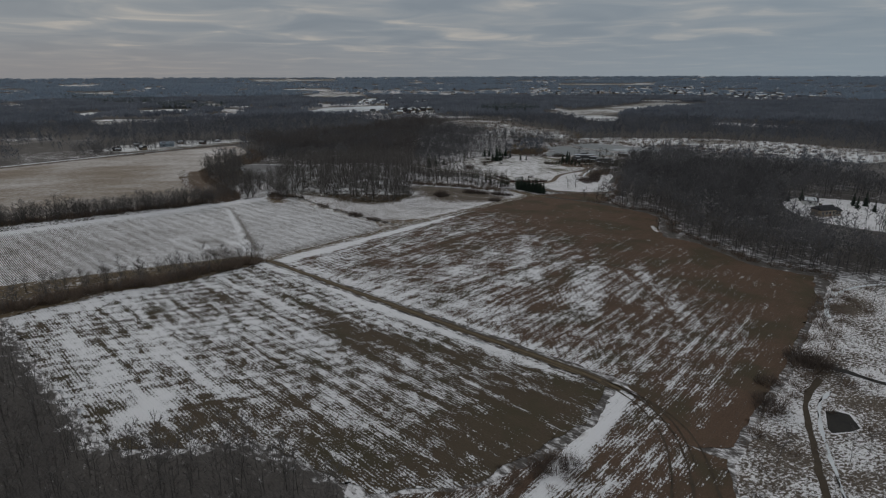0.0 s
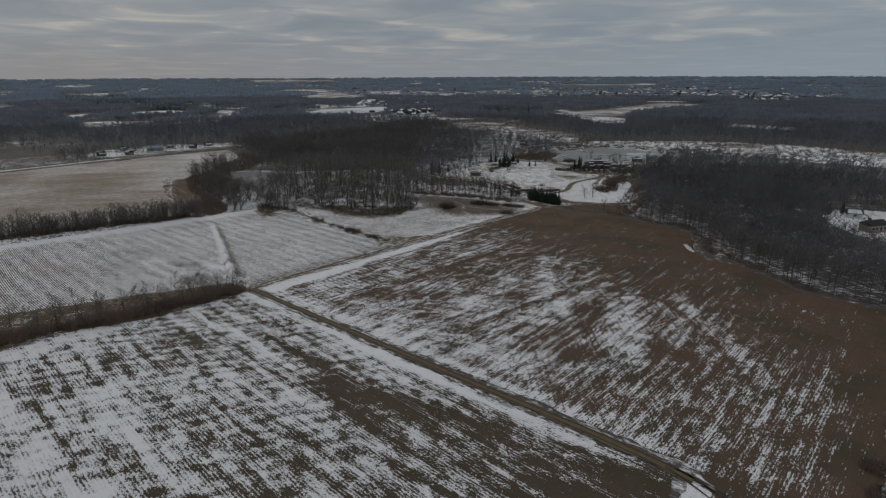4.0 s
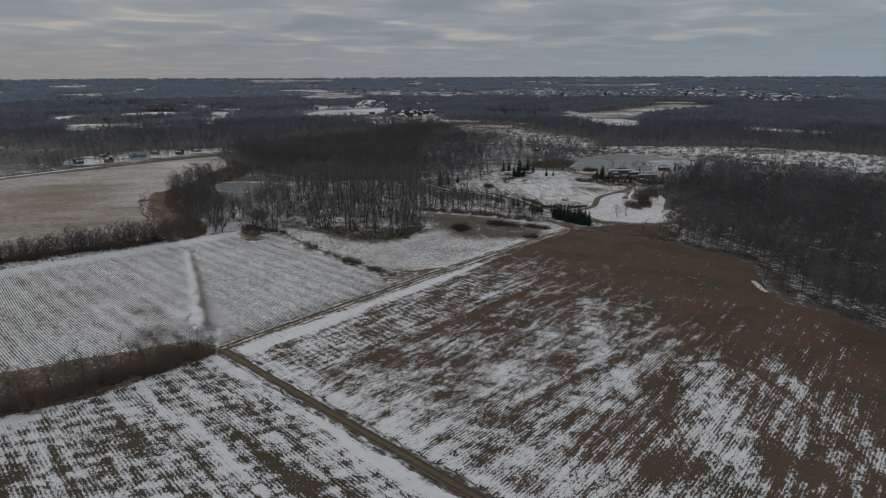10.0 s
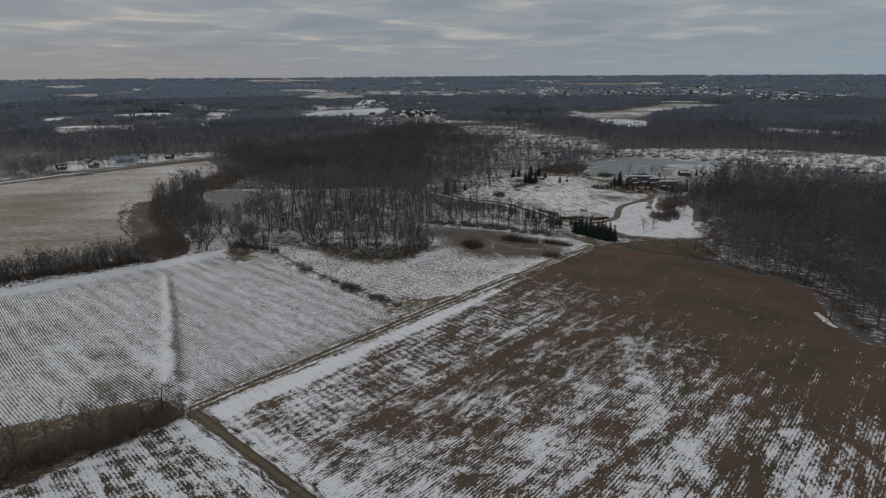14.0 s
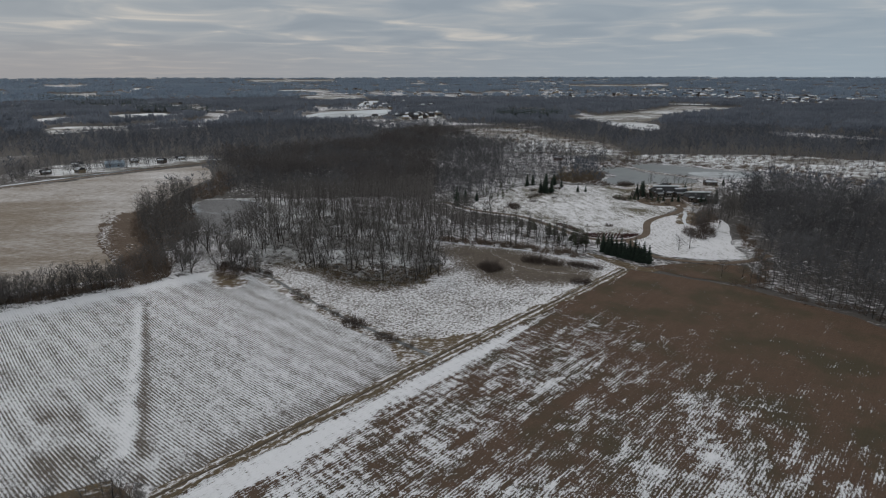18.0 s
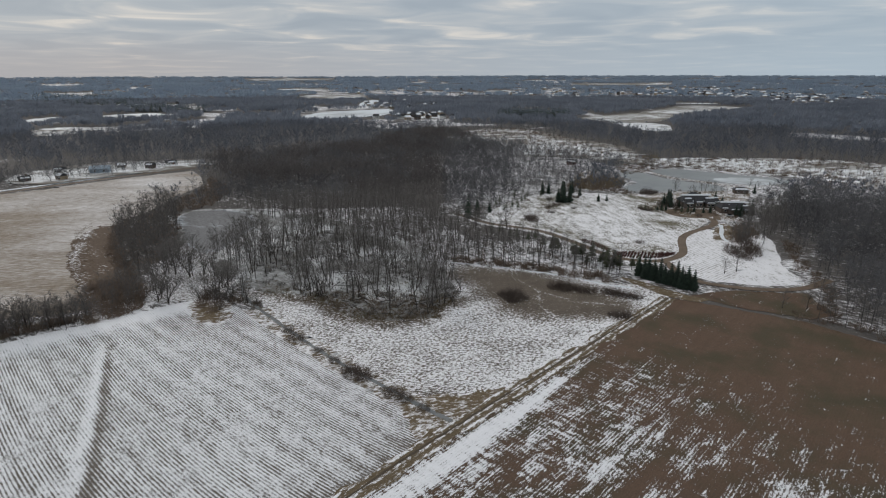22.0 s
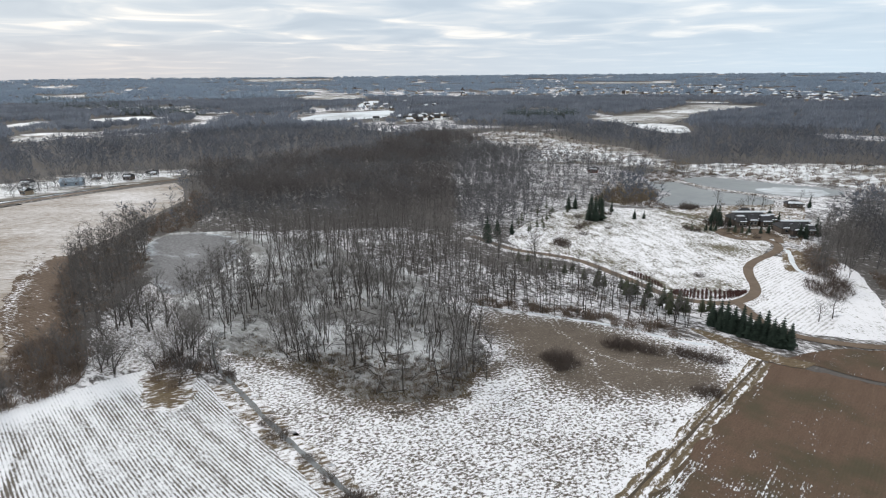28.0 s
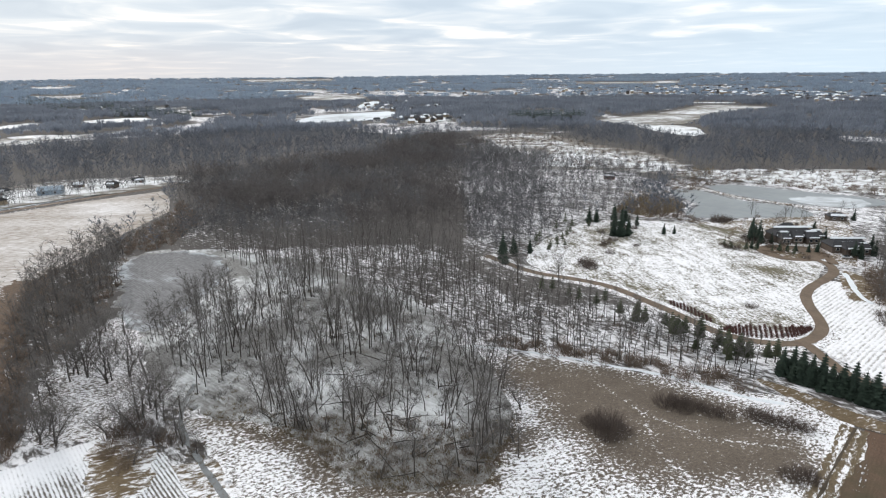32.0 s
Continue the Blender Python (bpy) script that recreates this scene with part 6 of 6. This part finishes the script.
for k, (x, y, s) in enumerate([(-351, 382, 1.25), (-346, 376, 0.9), (-346, 397, 0.75), (-349, 389, 0.8), (-352, 392, 0.9), (-351, 466, 1.0), (-349, 471, 0.9), (-326, 452, 1.45), (-323, 455, 1.1), (-329, 450, 1.0), (-337, 469, 1.1), (-269, 488, 1.1), (-272, 485, 0.9), (-267, 484, 0.8), (-343, 481, 1.0), (-337, 483, 0.95), (-340, 486, 0.8), (-268, 471, 0.5), (-266, 473, 0.45), (-270, 470, 0.4), (-257, 475, 0.5), (-254, 477, 0.45), (-251, 479, 0.5), (-229, 486, 0.8), (-227, 489, 0.8), (-226, 485, 0.6), (-243, 495, 0.6), (-222, 494, 0.8), (-224, 500, 0.9), (-246, 481, 0.5), (-243, 484, 0.55), (-263, 487, 0.6), (-269, 489, 0.7), (-250, 517, 0.8), (-244, 511, 0.7), (-276, 505, 0.8), (-310, 470, 0.6), (-306, 474, 0.5), (-328, 478, 0.7), (-333, 472, 0.6), (-238, 566, 0.7), (-274, 497, 0.9), (-272, 494, 0.8)]):
    SPRUCES[k % 3].put(x, y, k * 50, s)
wood("lawn_shrubs", np.vstack([scatter([(-352, 392), (-330, 392), (-320, 420), (-330, 470), (-345, 482), (-358, 460)], 6, 70, keep=0.6), scatter([(-280, 462), (-262, 462), (-244, 476), (-228, 476), (-226, 496), (-262, 490), (-284, 496)], 3.2, 71, keep=0.6), scatter([(-318, 505), (-290, 515), (-262, 560), (-268, 566), (-300, 525)], 7, 72, keep=0.6)]), SHRUB, M_BUSH, 70, "low brown garden shrubs on the snowy lawn", "shrubs", 0.4, 1.0)
for k, (x, y, s) in enumerate([(-317, 398, 1.9), (-314, 396, 1.5), (-319, 400, 1.3), (-317, 421, 1.1), (-325, 441, 1.2), (-325, 434, 1.1), (-330, 469, 1.2), (-326, 470, 1.0), (-337, 452, 1.1), (-296, 514, 1.8), (-294, 516, 1.5), (-292, 522, 1.1), (-270, 490, 1.9), (-273, 487, 1.7), (-266, 486, 1.5), (-271, 482, 1.4), (-249, 393, 1.0), (-297, 519, 1.6), (-293, 521, 1.2), (-274, 466, 1.2), (-277, 465, 1.0), (-280, 468, 0.9), (-245, 470, 0.9), (-262, 479, 0.9), (-312, 440, 0.8), (-325, 430, 0.9), (-260, 478, 0.8)]):
    BUSHES[k % 3].put(x, y, k * 50, s)
for x, y, s in [(-328, 360, 1.35), (-332, 366, 1.0), (-286, 545, 0.7), (-269, 550, 0.6), (-267, 552, 0.6), (-262, 556, 0.6), (-241, 591, 0.5), (-247, 590, 0.5), (-330, 440, 0.4), (-335, 462, 0.45), (-325, 470, 0.4), (-300, 410, 0.3)]:
    OPEN_TREES[int(abs(x)) % 4].put(x, y, x * 37 % 360, s)
M_WILLOW = mottled_material("willow_twigs", (0.185, 0.145, 0.098), (0.30, 0.242, 0.168), 0.4, bump=0.0, island=0.4)
WILLOW = tree_kind("willow", 150, "bare willow with golden-brown drooping twigs by the pond", "willows by the ponds", M_WILLOW, h=9, base=0.15, spread=5.2, limbs=18, twigs=700, width=0.10, girth=0.22, up=0.6)
for x, y, s in [(-342, 520, 0.9), (-348, 512, 0.8), (-336, 512, 0.7), (-354, 526, 0.8), (-345, 530, 0.8), (-340, 640, 1.1), (-350, 645, 0.9)]:
    WILLOW.put(x, y, x * 37 % 360, s)
wood("pond_brush", scatter([(-352, 500), (-330, 500), (-322, 520), (-322, 545), (-345, 560), (-360, 540)], 2.6, 68), SHRUB, M_WILLOW, 68, "golden-brown leafless brush beside the pond", "brush", 0.8, 1.5)


# ---- red-caned rows in the garden crescents ----
def cane_row(seed, L):
    q = np.random.default_rng(seed)
    tw = []
    for k in range(int(L * 40)):
        p = np.array([L * q.random(), (q.random() - 0.5) * 0.5, 0.0])
        tw.append(sliver(p, np.array([q.normal() * 0.25, q.normal() * 0.25, 0.5 + 0.6 * q.random()]), 0.09, q))
    tw = np.concatenate(tw)
    return mesh("cane_hedge", tw, np.arange(len(tw)).reshape(-1, 3), M_RED)


CANES = [cane_row(500 + i, 6.0 + 0.8 * i) for i in range(3)]
LOWER = [(-250.5, 366), (-247, 365.3), (-243, 366.4), (-238, 369), (-233, 373.5), (-230.5, 378), (-229, 384)]
for k in range(24):
    u = k / 23
    ob = tagged(new("cane_hedge", CANES[k % 3]), "short row of dark red bare canes in snow", "hedge row", "red cane rows")
    ob.matrix_basis = pose(float(np.interp(u * 6, range(7), [p[0] for p in LOWER])), float(np.interp(u * 6, range(7), [p[1] for p in LOWER])), 0.1, 0, 0, 106) @ Matrix.Diagonal((0.35 + 1.15 * math.sin(3.14 * u) ** 0.8, 1.3, 1.0, 1))
for k in range(12):
    u = k / 11
    ob = tagged(new("cane_hedge", CANES[(k + 1) % 3]), "short row of dark red bare canes in snow", "hedge row", "red cane rows")
    ob.matrix_basis = pose(-272 + 16 * u, 376.5 - 6.5 * u, 0.1, 0, 0, 112) @ Matrix.Diagonal((0.5 + 0.4 * math.sin(3.14 * u), 1, 1, 1))


# ---- buildings ----
def box_mesh(name, x0, x1, y0, y1, z0, z1, mat, bevel=0.0):
    bm = bmesh.new()
    bmesh.ops.create_cube(bm, size=1)
    bmesh.ops.transform(bm, matrix=Matrix.Translation(((x0 + x1) / 2, (y0 + y1) / 2, (z0 + z1) / 2)) @ Matrix.Diagonal((x1 - x0, y1 - y0, z1 - z0, 1)), verts=bm.verts)
    if bevel:
        bmesh.ops.bevel(bm, geom=bm.edges[:], offset=bevel, segments=2, affect="EDGES")
    return from_bm(name, bm, mat)


def roof_mesh(name, x0, x1, y0, y1, z, rise, mat, hip=0.0, over=0.5, thick=0.25):
    """A ridge along x, gabled or hipped, with eaves and thickness."""
    a, b, c, d = x0 - over, x1 + over, y0 - over, y1 + over
    m = (c + d) / 2
    h = hip * (d - c) / 2
    top = [(a, c, z), (b, c, z), (b, d, z), (a, d, z), (a + h, m, z + rise), (b - h, m, z + rise)]
    v = top + [(x, y, q - thick) for x, y, q in top[:4]]
    bm = bmesh.new()
    vs = [bm.verts.new(p) for p in v]
    for f in [(0, 1, 5, 4), (2, 3, 4, 5), (1, 2, 5), (3, 0, 4), (6, 7, 1, 0), (7, 8, 2, 1), (8, 9, 3, 2), (9, 6, 0, 3), (9, 8, 7, 6)]:
        bm.faces.new([vs[i] for i in f])
    return from_bm(name, bm, mat)


def slab_mesh(name, x0, x1, y0, y1, z, rise, mat, lo, hi, side, over=0.5, inset=0.3):
    """Snow lying on one slope of a roof, from lo to hi up the slope."""
    m = (y0 + y1) / 2
    run = (y1 - y0) / 2 + over
    s = 1 if side > 0 else -1
    eave = m + s * run
    pts = []
    for u in (lo, hi):
        y, q = eave + (m - eave) * u, z + rise * u
        pts.append((y, q))
    bm = bmesh.new()
    vs = [bm.verts.new(p) for k in (0.04, 0.16) for p in ((x0 + inset, pts[0][0], pts[0][1] + k), (x1 - inset, pts[0][0], pts[0][1] + k), (x1 - inset * 2.5, pts[1][0], pts[1][1] + k), (x0 + inset * 3, pts[1][0], pts[1][1] + k))]
    for f in [(0, 1, 2, 3), (4, 5, 6, 7), (0, 1, 5, 4), (1, 2, 6, 5), (2, 3, 7, 6), (3, 0, 4, 7)]:
        bm.faces.new([vs[i] for i in f])
    bmesh.ops.recalc_face_normals(bm, faces=bm.faces[:])
    return from_bm(name, bm, mat)


def windows(parent, x0, x1, y, zlo, zhi, count, out, w=1.3):
    """A row of framed windows in a wall that faces along y."""
    for k in range(count):
        c = x0 + (x1 - x0) * (k + 0.5) / count
        fr = part("window", box_mesh("window", c - w / 2 - 0.12, c + w / 2 + 0.12, y - 0.06, y + 0.06, zlo - 0.12, zhi + 0.12, M_TRIM), parent)
        part("pane", box_mesh("pane", c - w / 2, c + w / 2, y - 0.09 if out < 0 else y + 0.02, y - 0.02 if out < 0 else y + 0.09, zlo, zhi, M_GLASS), fr)


def wing(parent, x0, x1, y0, y1, h, rise, wall, roof, hip=0.0, snow=(), wins=0):
    part("wall", box_mesh("wall", x0, x1, y0, y1, -0.1, h, wall, 0.03), parent)
    if hip < 0.3:
        bm = bmesh.new()
        m = (y0 + y1) / 2
        for x, q in ((x0 + 0.05, 1), (x1 - 0.05, -1)):
            vs = [bm.verts.new(p) for p in ((x, y0, h), (x, y1, h), (x, m, h + rise * 0.95))]
            ws = [bm.verts.new((p.co.x + 0.2 * q, p.co.y, p.co.z)) for p in vs]
            bm.faces.new(vs), bm.faces.new(ws)
        part("gable", from_bm("gable", bm, wall), parent)
    part("roof", roof_mesh("roof", x0, x1, y0, y1, h, rise, roof, hip), parent, "dark shingled roof")
    for lo, hi, side in snow:
        part("roof_snow", slab_mesh("roof_snow", x0, x1, y0, y1, h, rise, M_SNOW, lo, hi, side), parent, "patch of snow on the roof")
    if wins:
        windows(parent, x0 + 0.5, x1 - 0.5, y0, h * 0.36, h * 0.74, wins, -1)
        windows(parent, x0 + 0.5, x1 - 0.5, y1, h * 0.36, h * 0.74, wins, 1)


def house(name, x, y, turn, wings, label, category="house", chimney=None, door=None):
    ob = tagged(new(name), label, category)
    ob.matrix_basis = pose(x, y, float(land(x, y)) + 0.1, 0, 0, turn)
    for w in wings:
        wing(ob, *w)
    if chimney:
        cx, cy, top = chimney
        ch = part("chimney", box_mesh("chimney", cx - 0.6, cx + 0.6, cy - 0.5, cy + 0.5, 2.0, top, M_STONE, 0.05), ob)
        part("cap", box_mesh("cap", cx - 0.7, cx + 0.7, cy - 0.6, cy + 0.6, top, top + 0.15, M_TRIM), ch)
    if door:
        dx, dy = door
        part("door", box_mesh("door", dx - 0.5, dx + 0.5, dy - 0.08, dy + 0.08, 0, 2.1, M_REDBARN), ob)
    return ob


S2 = ((0.02, 0.5, -1), (0.05, 0.8, 1))
RIMS = ((0.0, 0.10, -1), (0.80, 0.97, -1), (0.0, 0.14, 1), (0.75, 0.97, 1))
EAVES = ((0.0, 0.16, -1), (0.25, 0.9, 1))
house("estate_house", -256, 499, 40,
      [(-11, 9, -4, 5, 3.6, 3.8, M_STONE, M_ROOF, 0.8, RIMS, 6),
       (-10, -5, -8, 0, 3.2, 2.8, M_STONE, M_ROOF, 0.5, RIMS, 2),
       (-3.5, 1.5, -6.5, 0, 3.6, 2.4, M_STONE, M_ROOF, 0.3, EAVES, 2),
       (3, 9, -7.5, 0, 3.2, 3.0, M_STONE, M_ROOF, 0.5, RIMS, 2),
       (-4, 3, 2, 9, 4.4, 3.4, M_STONE, M_ROOF, 0.5, EAVES, 2),
       (8, 14, -3, 4, 3.0, 2.6, M_STONE, M_ROOF, 0.6, RIMS, 2)],
      "large dark-roofed stone house with snow along its hipped roofs", chimney=(2, 2, 8.8), door=(1.9, -4))
house("garage", -234, 495, 38, [(-8, 9, -4.5, 4.5, 3.2, 3.4, M_STONE, M_ROOF, 0.7, RIMS, 4), (-4, 2, -8, 0, 3.0, 2.6, M_STONE, M_ROOF, 0.4, EAVES, 1), (4, 8, -7, 0, 2.8, 2.2, M_STONE, M_ROOF, 0.4, RIMS, 1)],
      "dark-roofed garage building beside the drive", "garage", door=(3, -4.5))
house("gazebo", -246, 561, 30, [(-4.5, 4.5, -3, 3, 2.6, 1.8, M_STONE, M_ROOF, 0.8, ((0.1, 0.6, -1),), 2)], "small dark pond-side pavilion", "pavilion")
house("tan_house", -46, 394, 55, [(-5.5, 5.5, -3.4, 3.4, 4.0, 2.2, M_SIDING, M_ROOF, 0.0, ((0.45, 0.9, 1),), 4), (5, 10, -3, 3, 2.8, 1.6, M_SIDING, M_ROOF, 0.0, ((0.4, 0.9, 1),), 2)], "tan two-storey house in a snowy yard", chimney=(-2, 1, 7.0), door=(1.5, -3.4))
wood("yard_trees", scatter([(-92, 420), (-64, 372), (-14, 360), (24, 392), (10, 420), (-30, 380), (-60, 396)], 6.0, 96, keep=0.75), SMALL, M_WOOD, 96, "leafless trees standing round the yard", "trees", 0.7, 1.4)
house("yard_shed", -58, 424, 20, [(-4, 4, -3, 3, 2.8, 1.8, M_WHITE, M_ROOF, 0.0, ((0.02, 0.9, -1), (0.02, 0.9, 1)), 1)], "small shed with a snowy roof", "shed")
for k, (x, y) in enumerate([(-70, 424), (-64, 432), (-36, 436), (-30, 440), (-24, 424), (-33, 428), (-15, 432), (-8, 424)]):
    SPRUCES[k % 3].put(x, y, k * 70, 0.7 + 0.08 * (k % 4))
house("blue_barn", -693, 296, 62, [(-7.5, 7.5, -5, 5, 3.8, 2.4, M_BLUE, M_BLUE, 0.0, ((0.1, 0.5, 1),), 2)], "long pale blue metal barn by the road", "barn")
for k, (x, y, t, w) in enumerate([(-706, 318, 70, 3.8), (-682, 334, 40, 3.5), (-690, 356, 85, 4), (-678, 262, 20, 3.2), (-692, 240, 88, 3.6), (-716, 272, 40, 4)]):
    house("farmhouse", x, y, t, [(-w, w, -3.0, 3.0, 3.6 if k % 2 else 2.7, 2.0, (M_SIDING, M_STONE, M_WHITE)[k % 3], M_ROOF, 0.0, S2 if k % 3 else ((0.02, 0.95, -1),), 3)], "roadside house with a partly snowy dark roof", "house", chimney=(w * 0.4, 0, 6.2), door=(1.0, -3.0))
wood("farmyard_trees", scatter([(-730, 200), (-664, 200), (-664, 400), (-690, 400), (-735, 330)], 5.0, 69, keep=0.8), SMALL, M_WOOD, 69, "leafless trees among the roadside farms", "trees", 0.6, 1.3)
house("barn", -404, 604, 20, [(-4, 4, -3, 3, 2.8, 1.8, M_REDBARN, M_ROOF, 0.0, S2, 2)], "small weathered barn among the trees", "barn")


# ---- far villages ----
def far_house(x, y, turn, w, k):
    ob = tagged(new("village_house"), "far small house with a snowy gabled roof", "house", "village houses")
    ob.matrix_basis = pose(x, y, float(land(x, y)), 0, 0, turn)
    h = 5.2 if math.hypot(x - CX, y - CY) < 1900 else 8.5
    part("wall", box_mesh("wall", -w, w, -4, 4, -1, h, (M_WHITE, M_SIDING, M_STONE, M_SIDING)[k % 4]), ob)
    part("roof", roof_mesh("roof", -w, w, -4, 4, h, 3.2, M_SNOW if k % 2 else M_ROOF, 0.0, 0.6, 0.4), ob)
    for q in (-1, 1):
        part("window", box_mesh("window", q * w * 0.5 - 1.0, q * w * 0.5 + 1.0, -4.12, -4.0, h * 0.45, h * 0.75, M_GLASS), ob)


q = np.random.default_rng(77)
for k in range(280):
    cx, cy, sx, sy = VILLAGES[(0, 1, 0, 1, 2, 3, 4, 5, 6, 7, 8)[k % 11]]
    far_house(cx + q.normal() * sx, cy + q.normal() * sy, q.random() * 180, 4 + 2.5 * q.random(), k)

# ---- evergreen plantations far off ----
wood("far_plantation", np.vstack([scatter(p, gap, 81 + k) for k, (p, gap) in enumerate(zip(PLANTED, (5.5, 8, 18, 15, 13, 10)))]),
     [conifer(600 + i, 17, 5.0, 5, 6, 0.3, 0.0)[1] for i in range(3)], M_HAZED_SPRUCE, 81, "dark green evergreen plantation in distant woods", "plantation")


# ---- cars by the house ----
def car(x, y, turn):
    ob = tagged(new("car"), "small silver car parked by the garage", "car")
    ob.matrix_basis = pose(x, y, 0.2, 0, 0, turn)
    bd = part("body", box_mesh("body", -2.2, 2.2, -0.88, 0.88, 0.35, 0.95, M_CARPAINT, 0.15), ob)
    part("cabin", box_mesh("cabin", -1.4, 1.0, -0.78, 0.78, 0.9, 1.45, M_GLASS, 0.18), bd)
    for sx in (-1.35, 1.35):
        for sy in (-0.82, 0.82):
            v, f = tube([(0, 0, -0.1), (0, 0, 0.1)], [0.33, 0.33], 12)
            w = part("wheel", mesh("wheel", v[:, [0, 2, 1]] + np.array([sx, sy, 0.33]), f, M_TYRE), ob)


car(-231, 481, 30)
